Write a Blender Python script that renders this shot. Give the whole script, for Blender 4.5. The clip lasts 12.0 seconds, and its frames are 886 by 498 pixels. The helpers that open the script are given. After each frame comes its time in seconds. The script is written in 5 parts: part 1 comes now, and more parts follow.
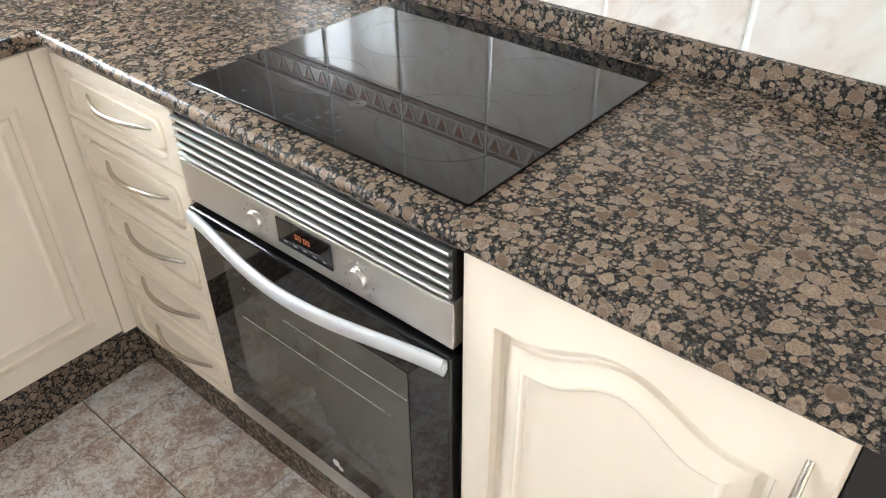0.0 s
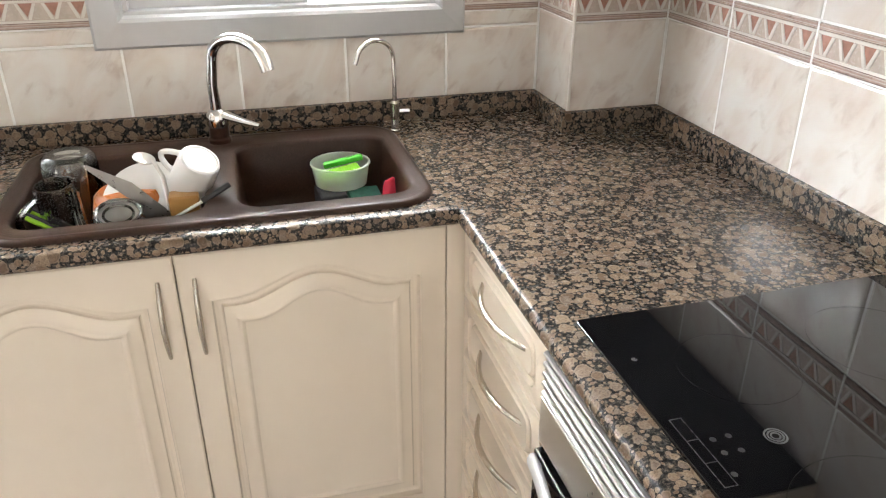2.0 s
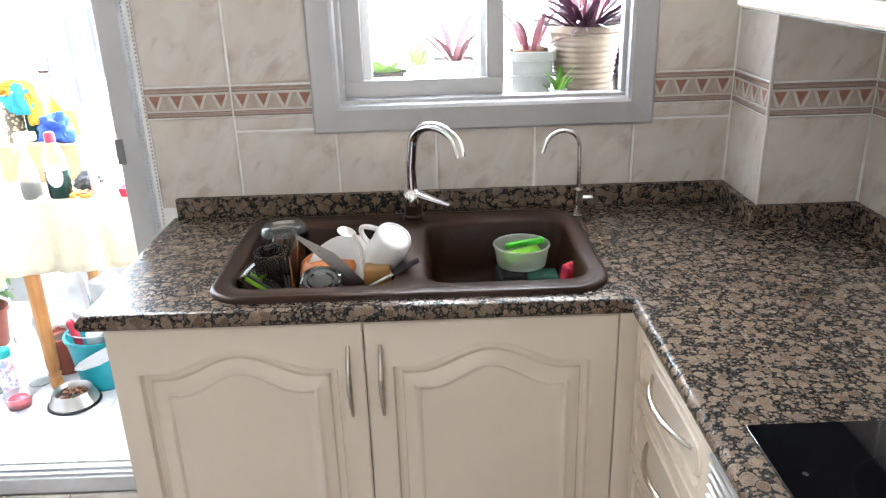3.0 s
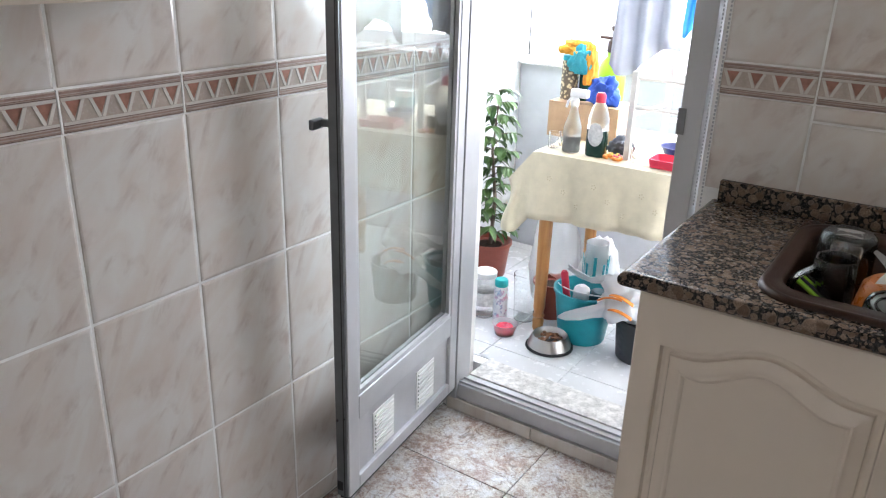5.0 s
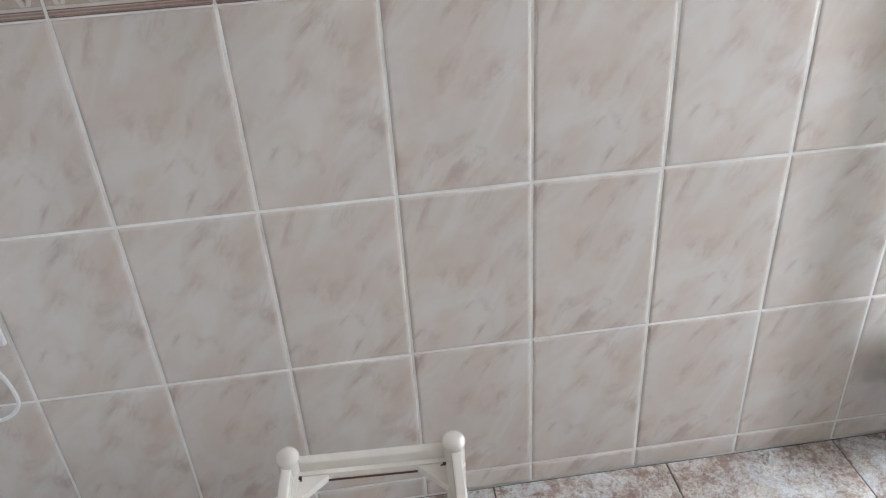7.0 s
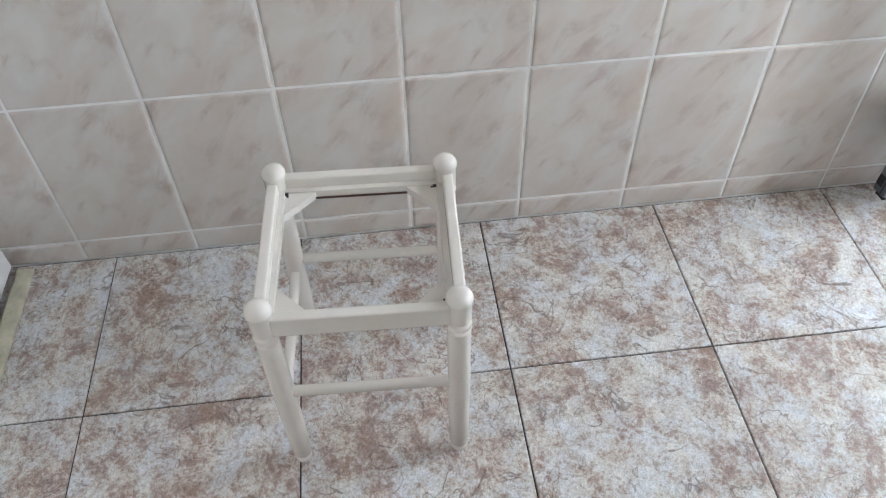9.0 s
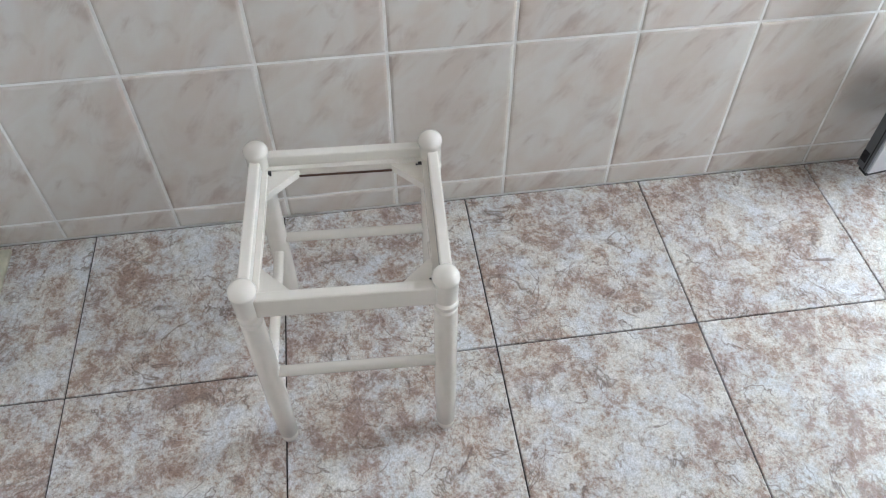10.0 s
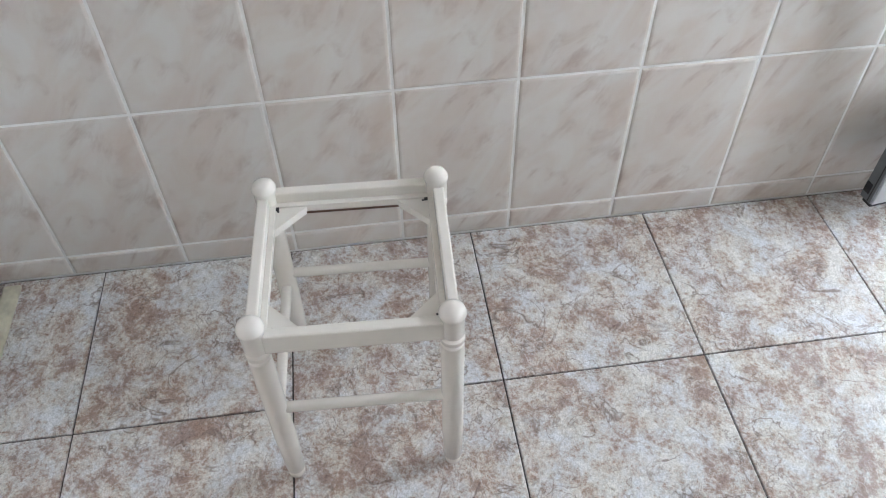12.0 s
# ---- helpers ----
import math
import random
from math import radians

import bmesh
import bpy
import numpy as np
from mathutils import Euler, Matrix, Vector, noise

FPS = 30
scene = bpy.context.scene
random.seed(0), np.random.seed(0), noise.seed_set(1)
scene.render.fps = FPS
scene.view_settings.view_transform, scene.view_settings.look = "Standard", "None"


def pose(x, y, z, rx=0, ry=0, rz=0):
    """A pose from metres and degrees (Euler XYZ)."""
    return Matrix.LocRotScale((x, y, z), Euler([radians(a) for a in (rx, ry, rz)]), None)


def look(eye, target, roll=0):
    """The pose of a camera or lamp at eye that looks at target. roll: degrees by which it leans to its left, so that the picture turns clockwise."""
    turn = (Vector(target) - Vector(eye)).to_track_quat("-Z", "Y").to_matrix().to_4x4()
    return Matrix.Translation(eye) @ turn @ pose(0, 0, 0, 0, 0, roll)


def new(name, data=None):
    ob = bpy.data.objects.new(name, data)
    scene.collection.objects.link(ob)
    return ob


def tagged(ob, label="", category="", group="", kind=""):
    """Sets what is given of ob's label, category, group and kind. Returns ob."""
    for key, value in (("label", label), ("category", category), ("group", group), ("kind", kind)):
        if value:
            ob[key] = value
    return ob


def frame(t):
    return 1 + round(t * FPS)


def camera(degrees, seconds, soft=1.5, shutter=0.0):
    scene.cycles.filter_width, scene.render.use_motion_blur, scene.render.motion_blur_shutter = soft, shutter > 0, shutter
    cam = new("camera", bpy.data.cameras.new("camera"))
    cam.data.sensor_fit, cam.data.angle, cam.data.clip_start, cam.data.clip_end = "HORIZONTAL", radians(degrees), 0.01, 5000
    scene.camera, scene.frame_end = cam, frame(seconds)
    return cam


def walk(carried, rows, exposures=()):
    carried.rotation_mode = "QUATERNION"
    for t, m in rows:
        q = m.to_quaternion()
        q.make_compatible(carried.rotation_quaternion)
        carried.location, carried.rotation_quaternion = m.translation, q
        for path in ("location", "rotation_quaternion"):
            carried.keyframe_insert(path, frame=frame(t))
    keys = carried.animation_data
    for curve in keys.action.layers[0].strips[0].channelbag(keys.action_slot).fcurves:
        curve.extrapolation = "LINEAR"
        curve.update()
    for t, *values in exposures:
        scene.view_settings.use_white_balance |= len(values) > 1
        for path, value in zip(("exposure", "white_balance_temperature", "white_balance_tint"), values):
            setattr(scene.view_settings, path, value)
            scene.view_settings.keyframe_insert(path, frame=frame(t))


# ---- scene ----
cam = camera(60.3, 12.0, 1.2)
PATH = [
    (0, (-1.188, -2.087, 1.412), (0.04, -1.041, 0.23), -0.5),
    (0.5, (-1.184, -2.0, 1.415), (-0.06, -0.844, 0.232), -0.1),
    (1, (-1.166, -1.898, 1.443), (-0.184, -0.53, 0.364), -1.6),
    (1.5, (-1.088, -1.844, 1.455), (-0.342, -0.251, 0.504), -1.5),
    (2, (-0.986, -1.838, 1.464), (-0.514, -0.112, 0.571), 0.1),
    (2.5, (-0.96, -1.869, 1.484), (-0.701, -0.056, 0.681), -0.5),
    (3, (-0.981, -1.891, 1.513), (-0.966, -0.025, 0.793), -1.8),
    (3.2, (-0.985, -1.897, 1.519), (-1.076, -0.021, 0.834), -2.1),
    (4.8, (-1.175, -1.919, 1.462), (-2.116, -0.297, 0.766), 1.3),
    (5, (-1.203, -1.887, 1.452), (-2.237, -0.339, 0.723), 1.8),
    (5.5, (-1.277, -1.832, 1.44), (-2.537, -0.493, 0.652), 0.5),
    (6, (-1.29, -1.783, 1.427), (-2.811, -0.749, 0.64), -1.6),
    (6.5, (-1.253, -1.728, 1.423), (-2.956, -1.146, 0.551), -2.2),
    (7, (-1.212, -1.732, 1.407), (-2.918, -1.573, 0.374), -3.8),
    (7.5, (-1.205, -1.752, 1.379), (-2.807, -1.727, 0.182), -4.1),
    (7.7, (-1.208, -1.755, 1.367), (-2.753, -1.729, 0.097), -3.9),
    (9.3, (-1.22, -1.753, 1.298), (-2.517, -1.593, -0.217), -0.5),
    (9.5, (-1.226, -1.757, 1.298), (-2.509, -1.587, -0.227), -0.2),
    (10, (-1.226, -1.756, 1.296), (-2.494, -1.58, -0.241), -0.1),
    (10.5, (-1.23, -1.755, 1.302), (-2.491, -1.572, -0.24), 0.1),
    (11, (-1.232, -1.752, 1.3), (-2.491, -1.571, -0.244), 0.2),
    (11.5, (-1.231, -1.754, 1.3), (-2.491, -1.577, -0.243), 0.1),
    (12, (-1.227, -1.757, 1.309), (-2.554, -1.587, -0.177), -0.9),
]
EXPOSURES = [(0, 2.05, 6500, 10), (1.0, 2.07, 6800, 12), (2.0, 1.93, 6850, 13), (3.0, 1.55, 6350, 13), (4.8, 0.37, 6350, 16), (5.6, 0.39, 6350, 15), (6.5, 0.62, 6400, 14), (7.0, 0.93, 6300, 14), (7.7, 0.90, 6100, 14), (9.5, 1.03, 6150, 11), (12, 1.03, 6150, 12)]
walk(cam, [(t, look(eye, target, roll)) for t, eye, target, roll in PATH], EXPOSURES)

# ---- world and light ----
world = bpy.data.worlds.new("sky")
scene.world = world
world.use_nodes = True
wn = world.node_tree
sky = wn.nodes.new("ShaderNodeTexSky")
sky.sky_type, sky.sun_disc = "NISHITA", False
sky.sun_elevation, sky.sun_rotation = radians(48), radians(-35)
wn.links.new(sky.outputs[0], wn.nodes["Background"].inputs[0])
wn.nodes["Background"].inputs[1].default_value = 0.12


def area_lamp(name, m, w, h, watts, colour):
    data = bpy.data.lights.new(name, "AREA")
    data.shape, data.size, data.size_y, data.energy, data.color = "RECTANGLE", w, h, watts, colour
    ob = new(name, data)
    ob.matrix_world = m
    return ob


# daylight in the open side of the balcony, over its parapet
SKY_GLOW = 2.2
# unseen warm fill lamp behind the camera, set in an assumed open doorway
area_lamp("doorway_light", pose(-1.35, -3.42, 1.03, 90, 0, 0), 0.78, 2.0, 3.2, (1.0, 0.85, 0.69))
area_lamp("balcony_daylight", pose(-1.42, 1.46, 1.75, -90, 0, 0), 3.0, 1.35, 182, (0.85, 0.935, 1.0))


# ---- materials ----
class Mat:
    """A node material under way: n() adds a node, and its inputs take numbers, colours or sockets."""

    def __init__(self, name, rough=0.5, metal=0.0, spec=0.5):
        self.m = bpy.data.materials.new(name)
        self.m.use_nodes = True
        self.t = self.m.node_tree
        self.b = self.t.nodes["Principled BSDF"]
        self.set(self.b, {"Roughness": rough, "Metallic": metal, "Specular IOR Level": spec})

    def set(self, node, values):
        for key, v in values.items():
            sock = node.inputs[key]
            if isinstance(v, bpy.types.NodeSocket):
                self.t.links.new(v, sock)
            elif isinstance(v, tuple) and len(v) == 3 and sock.type == "RGBA":
                sock.default_value = (*v, 1)
            else:
                sock.default_value = v
        return node

    def n(self, kind, values=None, operation="", feature="", data_type="", blend_type=""):
        node = self.t.nodes.new("ShaderNode" + kind)
        if operation:
            node.operation = operation
        if feature:
            node.feature = feature
        if data_type:
            node.data_type = data_type
        if blend_type:
            node.blend_type = blend_type
        return self.set(node, values or {})

    def coords(self, which="Object"):
        return self.n("TexCoord").outputs[which]

    def spot(self, vec, scale, detail=4.0, rough=0.55, distort=0.0):
        return self.n("TexNoise", {"Vector": vec, "Scale": scale, "Detail": detail, "Roughness": rough, "Distortion": distort}).outputs["Fac"]

    def ramp(self, fac, *stops):
        node = self.n("ValToRGB", {"Fac": fac})
        while len(node.color_ramp.elements) < len(stops):
            node.color_ramp.elements.new(0.5)
        for e, (p, c) in zip(node.color_ramp.elements, stops):
            e.position = p
            e.color = (*c, 1) if isinstance(c, tuple) else (c, c, c, 1)
        return node.outputs["Color"]

    def mix(self, fac, a, b, how="MIX"):
        node = self.n("Mix", data_type="RGBA", blend_type=how)
        for key, v in ((0, fac), (6, a), (7, b)):
            if isinstance(v, bpy.types.NodeSocket):
                self.t.links.new(v, node.inputs[key])
            else:
                node.inputs[key].default_value = (*v, 1) if isinstance(v, tuple) else v
        return node.outputs[2]

    def math(self, op, a, b=0.0):
        node = self.n("Math", operation=op)
        for k, v in enumerate((a, b)):
            if isinstance(v, bpy.types.NodeSocket):
                self.t.links.new(v, node.inputs[k])
            else:
                node.inputs[k].default_value = v
        return node.outputs[0]

    def bump(self, height, strength=0.2, dist=0.001):
        self.set(self.b, {"Normal": self.n("Bump", {"Height": height, "Strength": strength, "Distance": dist}).outputs[0]})
        return self

    def colour(self, c):
        self.set(self.b, {"Base Color": c})
        return self


def plain(name, c, rough=0.5, metal=0.0, vary=0.08, scale=25.0, bump=0.05, spec=0.5):
    """One colour with a cloudy variation, a fine grain and a roughness that wanders."""
    k = Mat(name, rough, metal, spec)
    v = k.coords()
    cloud = k.spot(v, scale, 5)
    lo, hi = tuple(max(0, x * (1 - vary)) for x in c), tuple(min(1, x * (1 + vary)) for x in c)
    k.colour(k.ramp(cloud, (0.3, lo), (0.7, hi)))
    if vary > 0.03:
        k.set(k.b, {"Roughness": k.ramp(k.spot(v, scale * 3, 3), (0.3, max(0.02, rough * 0.8)), (0.7, min(1, rough * 1.2)))})
    if bump:
        k.bump(k.spot(v, scale * 12, 3), bump)
    return k.m


def wall_tile_mat(name, base, streak):
    k = Mat(name, 0.07)
    v = k.coords()
    pick = k.math("FLOOR", k.math("MULTIPLY", k.n("ObjectInfo").outputs["Random"], 3.0))
    moved = k.n("VectorMath", {0: v, 1: k.n("CombineXYZ", {"X": k.math("MULTIPLY", pick, 3.7), "Z": pick}).outputs[0]}, operation="ADD").outputs[0]
    spun = k.n("Mapping", {"Vector": moved, "Rotation": (0, 0, radians(-52))}).outputs[0]
    turned = k.n("Mapping", {"Vector": spun, "Scale": (10.0, 24.0, 1.0)}).outputs[0]
    wisps = k.ramp(k.spot(turned, 1.0, 5, 0.62, 0.6), (0.485, 0.0), (0.72, 1.0))
    gate = k.ramp(k.spot(moved, 10.0, 3), (0.44, 0.0), (0.62, 1.0))
    veins = k.math("MULTIPLY", wisps, gate)
    cloud = k.ramp(k.spot(turned, 0.45, 3, 0.6, 1.0), (0.35, base), (0.7, tuple(x * y for x, y in zip(base, (0.92, 0.84, 0.795)))))
    k.colour(k.mix(k.math("MULTIPLY", veins, 0.68), cloud, streak))
    k.bump(k.spot(v, 9.0, 2), 0.05, 0.002)
    return k.m


def floor_tile_mat():
    k = Mat("floor_tile_glaze", 0.3)
    v = k.coords()
    shift = k.math("MULTIPLY", k.n("ObjectInfo").outputs["Random"], 40.0)
    moved = k.n("VectorMath", {0: v, 1: k.n("CombineXYZ", {"X": shift, "Y": shift}).outputs[0]}, operation="ADD").outputs[0]
    big = k.spot(moved, 7.0, 9, 0.68, 0.5)
    mid = k.spot(moved, 26.0, 8, 0.75, 0.4)
    fine = k.spot(moved, 120.0, 5, 0.8)
    field = k.math("ADD", k.math("ADD", k.math("MULTIPLY", big, 0.33), k.math("MULTIPLY", mid, 0.40)), k.math("MULTIPLY", fine, 0.27))
    # rose-brown islands, a beige belt round them and a bluish white ground
    tone = k.ramp(field, (0.40, (0.34, 0.235, 0.195)), (0.464, (0.47, 0.36, 0.315)), (0.484, (0.60, 0.53, 0.49)), (0.512, (0.70, 0.675, 0.65)), (0.545, (0.79, 0.795, 0.805)), (0.60, (0.92, 0.92, 0.925)))
    blue = k.ramp(k.spot(moved, 11.0, 4), (0.42, (1.0, 0.97, 0.92)), (0.58, (0.955, 0.97, 1.0)))
    tone = k.mix(1.0, tone, blue, "MULTIPLY")
    # thin wandering veins: dark ones, and pale ones across the brown islands
    for size, seed, wide, amount, tint in ((9.0, 3.0, 0.016, 0.9, (0.22, 0.16, 0.135)), (19.0, 8.0, 0.022, 0.8, (0.29, 0.22, 0.19)), (13.0, 15.0, 0.014, 0.7, (0.85, 0.82, 0.79))):
        at = k.n("VectorMath", {0: moved, 1: (seed, seed * 0.7, 0.0)}, operation="ADD").outputs[0]
        ridge = k.math("ABSOLUTE", k.math("SUBTRACT", k.spot(at, size, 4, 0.52, 0.9), 0.5))
        gate = k.ramp(k.spot(at, 8.0, 3), (0.46, 0.0), (0.56, amount))
        tone = k.mix(k.math("MULTIPLY", k.ramp(ridge, (0.0, 1.0), (wide, 0.0)), gate), tone, tint)
    # hair-thin pale crackle
    bent = k.n("VectorMath", {0: moved, 1: k.n("VectorMath", {0: k.n("TexNoise", {"Vector": moved, "Scale": 30.0, "Detail": 5.0}).outputs["Color"], "Scale": 0.05}, operation="SCALE").outputs[0]}, operation="ADD").outputs[0]
    crack = k.n("TexVoronoi", {"Vector": bent, "Scale": 26.0}, feature="DISTANCE_TO_EDGE").outputs["Distance"]
    tone = k.mix(k.math("MULTIPLY", k.ramp(crack, (0.0, 1.0), (0.030, 0.0)), k.ramp(k.spot(moved, 9.0, 3), (0.42, 0.0), (0.58, 0.45))), tone, (0.86, 0.83, 0.80))
    grain = k.ramp(k.spot(moved, 300.0, 4, 0.75), (0.40, 0.72), (0.57, 1.02))
    k.colour(k.mix(1.0, tone, grain, "MULTIPLY"))
    k.set(k.b, {"Roughness": k.ramp(fine, (0.3, 0.22), (0.7, 0.42))})
    k.bump(k.math("ADD", k.spot(v, 22.0, 3), k.math("MULTIPLY", fine, 0.5)), 0.22, 0.0015)
    return k.m


def granite_mat():
    """Brown granite: round tan crystals of three sizes with pale rims, packed in a near-black ground."""
    k = Mat("brown_granite", 0.12, 0.0, 0.18)
    v = k.coords()
    warp = k.n("VectorMath", {0: k.n("TexNoise", {"Vector": v, "Scale": 55.0, "Detail": 3.0}).outputs["Color"], "Scale": 0.0085}, operation="SCALE").outputs[0]
    w = k.n("VectorMath", {0: v, 1: warp}, operation="ADD").outputs[0]
    rough = k.math("MULTIPLY", k.math("SUBTRACT", k.spot(v, 260.0, 4, 0.7), 0.5), 0.16)
    fine = k.ramp(k.spot(v, 380.0, 5, 0.8), (0.44, 0.0), (0.60, 0.75))
    out = k.ramp(k.spot(v, 170.0, 5, 0.78), (0.38, (0.008, 0.0085, 0.009)), (0.50, (0.022, 0.021, 0.021)), (0.59, (0.085, 0.073, 0.061)), (0.68, (0.19, 0.15, 0.118)))
    for scale, reach in ((130.0, 0.385), (72.0, 0.40), (42.0, 0.43)):
        cell = k.n("TexVoronoi", {"Vector": w, "Scale": scale, "Randomness": 0.82})
        hue = k.n("SeparateColor", {"Color": cell.outputs["Color"]}).outputs
        d = k.math("ADD", k.math("ADD", cell.outputs["Distance"], rough), k.math("MULTIPLY", k.math("SUBTRACT", hue[1], 0.38), 0.30))
        tan = k.ramp(hue[0], (0.0, (0.13, 0.087, 0.06)), (0.3, (0.21, 0.146, 0.10)), (0.7, (0.30, 0.218, 0.155)), (1.0, (0.19, 0.15, 0.122)))
        tan = k.mix(fine, tan, (0.10, 0.07, 0.054))
        # a dark hair ring inside a pale rim
        tan = k.mix(k.ramp(d, (reach - 0.17, 0.0), (reach - 0.13, 0.35), (reach - 0.09, 0.0)), tan, (0.09, 0.064, 0.05))
        tan = k.mix(k.ramp(d, (reach - 0.10, 0.0), (reach - 0.055, 0.28)), tan, (0.26, 0.215, 0.17))
        out = k.mix(k.ramp(d, (reach - 0.03, 1.0), (reach + 0.02, 0.0)), out, tan)
    k.colour(out)
    k.set(k.b, {"Roughness": k.ramp(k.spot(v, 120.0, 2), (0.3, 0.20), (0.7, 0.30))})
    return k.m


def wood_mat(name, dark, light, scale=6.0):
    k = Mat(name, 0.4)
    v = k.coords()
    st = k.n("Mapping", {"Vector": v, "Scale": (scale * 4, scale * 4, scale * 0.4)}).outputs[0]
    k.colour(k.ramp(k.spot(st, 1.5, 6, 0.6, 0.8), (0.3, dark), (0.7, light)))
    return k.bump(k.spot(st, 6.0, 3), 0.1).m


def steel_mat(name, c=(0.62, 0.62, 0.62), rough=0.32, axis=1):
    k = Mat(name, rough, 1.0)
    v = k.coords()
    s = [700.0, 700.0, 700.0]
    s[axis] = 4.0
    grain = k.spot(k.n("Mapping", {"Vector": v, "Scale": tuple(s)}).outputs[0], 1.0, 2)
    k.colour(k.ramp(grain, (0.3, tuple(x * 0.9 for x in c)), (0.7, c)))
    k.set(k.b, {"Roughness": k.ramp(grain, (0.3, rough * 0.85), (0.7, rough * 1.15))})
    return k.bump(grain, 0.05, 0.0003).m


def clear(name, c=(1, 1, 1), rough=0.0, ior=1.45):
    k = Mat(name, rough)
    k.set(k.b, {"Base Color": c, "Transmission Weight": 1.0, "IOR": ior})
    return k.m


TILE = wall_tile_mat("wall_tile_glaze", (0.70, 0.668, 0.630), (0.40, 0.285, 0.24))
GROUT = plain("white_grout", (0.86, 0.85, 0.83), 0.8, vary=0.1, scale=12)
FLOOR_TILE = floor_tile_mat()
FLOOR_JOINT = plain("dark_floor_joint", (0.010, 0.009, 0.0085), 0.9, vary=0.4, scale=40)
GRANITE = granite_mat()
PLASTER = plain("white_plaster", (0.70, 0.68, 0.64), 0.85, vary=0.03, scale=4, bump=0.15)
CREAM = plain("cream_lacquer", (0.755, 0.665, 0.555), 0.27, vary=0.025, scale=3, bump=0.02)
CREAM_IN = plain("cabinet_carcass", (0.55, 0.46, 0.36), 0.5)
ALU = plain("satin_aluminium", (0.50, 0.505, 0.52), 0.42, 0.35, vary=0.04, scale=9, bump=0.02)
ALU_DARK = plain("grey_aluminium_edge", (0.16, 0.17, 0.18), 0.4, 0.6)
STEEL = steel_mat("brushed_steel", (0.60, 0.58, 0.55), 0.33, 1)
CHROME = plain("chrome", (0.75, 0.75, 0.75), 0.08, 1.0, vary=0.02, bump=0)
NICKEL = plain("satin_nickel", (0.56, 0.52, 0.46), 0.26, 1.0, vary=0.03, bump=0)
BLACK_GLASS = plain("black_glass", (0.005, 0.005, 0.006), 0.03, vary=0.0, bump=0, spec=0.6)
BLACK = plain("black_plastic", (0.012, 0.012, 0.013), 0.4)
OVEN_GLASS = plain("tinted_oven_glass", (0.062, 0.058, 0.050), 0.06, vary=0.2, scale=6, bump=0, spec=0.7)
SINK = plain("brown_composite", (0.036, 0.0165, 0.010), 0.34, vary=0.25, scale=300, bump=0.1, spec=0.22)
WHITE = plain("white_enamel", (0.80, 0.80, 0.79), 0.3, vary=0.02, scale=5, bump=0)
STOOL_WHITE = plain("cream_white_paint", (0.745, 0.705, 0.645), 0.24, vary=0.03, scale=9, bump=0.02)
TERRA = plain("terracotta_glaze", (0.33, 0.15, 0.105), 0.35, vary=0.25, scale=60)
ROSE = plain("rose_brown_glaze", (0.36, 0.245, 0.205), 0.3, vary=0.15, scale=60)
BAND = plain("beige_band_glaze", (0.50, 0.42, 0.365), 0.25, vary=0.1, scale=50)
RELIEF = plain("white_relief_glaze", (0.66, 0.62, 0.57), 0.2, vary=0.04, scale=40)
GLASS = clear("clear_glass")
PANE = clear("window_pane", (0.97, 0.99, 0.98))
DOOR_PANE = clear("greenish_door_pane", (0.64, 0.68, 0.65))
MARBLE = plain("speckled_marble", (0.58, 0.57, 0.55), 0.3, vary=0.35, scale=45)
BALCONY_TILE = plain("white_balcony_tile", (0.63, 0.64, 0.65), 0.25, vary=0.05, scale=10)


# ---- mesh tools ----
def part(name, bm, material, parent=None, label=""):
    me = bpy.data.meshes.new(name)
    bmesh.ops.recalc_face_normals(bm, faces=bm.faces)
    bm.to_mesh(me)
    bm.free()
    for m in material if isinstance(material, (list, tuple)) else (material,):
        me.materials.append(m)
    ob = new(name, me)
    if parent:
        ob.parent = parent
    if label:
        ob["label"] = label
    return ob


def smooth(ob, angle=40):
    ob.data.shade_smooth()
    ob.data.set_sharp_from_angle(angle=radians(angle))
    return ob


def thing(name, m, label, category, group="", kind=""):
    ob = new(name)
    ob.empty_display_size = 0.05
    ob.matrix_world = m
    return tagged(ob, label, category, group, kind)


def box(bm, x0, y0, z0, x1, y1, z1, bevel=0.0, seg=2, mat=0):
    r = bmesh.ops.create_cube(bm, size=1)
    bmesh.ops.scale(bm, vec=(abs(x1 - x0), abs(y1 - y0), abs(z1 - z0)), verts=r["verts"])
    bmesh.ops.translate(bm, vec=((x0 + x1) / 2, (y0 + y1) / 2, (z0 + z1) / 2), verts=r["verts"])
    faces = {f for v in r["verts"] for f in v.link_faces}
    for f in faces:
        f.material_index = mat
    if bevel:
        edges = list({e for f in faces for e in f.edges})
        bmesh.ops.bevel(bm, geom=edges, offset=bevel, segments=seg, affect="EDGES", profile=0.5, clamp_overlap=True)
    return bm


def boxed(*a, **k):
    return box(bmesh.new(), *a, **k)


def loft(bm, rings, cap0=True, cap1=True, closed=True, mat=0):
    vs = [[bm.verts.new(p) for p in ring] for ring in rings]
    n = len(vs[0])
    for a, b in zip(vs, vs[1:]):
        for i in range(n if closed else n - 1):
            q = (a[i], a[(i + 1) % n], b[(i + 1) % n], b[i])
            if len(set(q)) == 4:
                bm.faces.new(q).material_index = mat
    if cap0:
        bm.faces.new(vs[0][::-1]).material_index = mat
    if cap1:
        bm.faces.new(vs[-1]).material_index = mat
    return vs


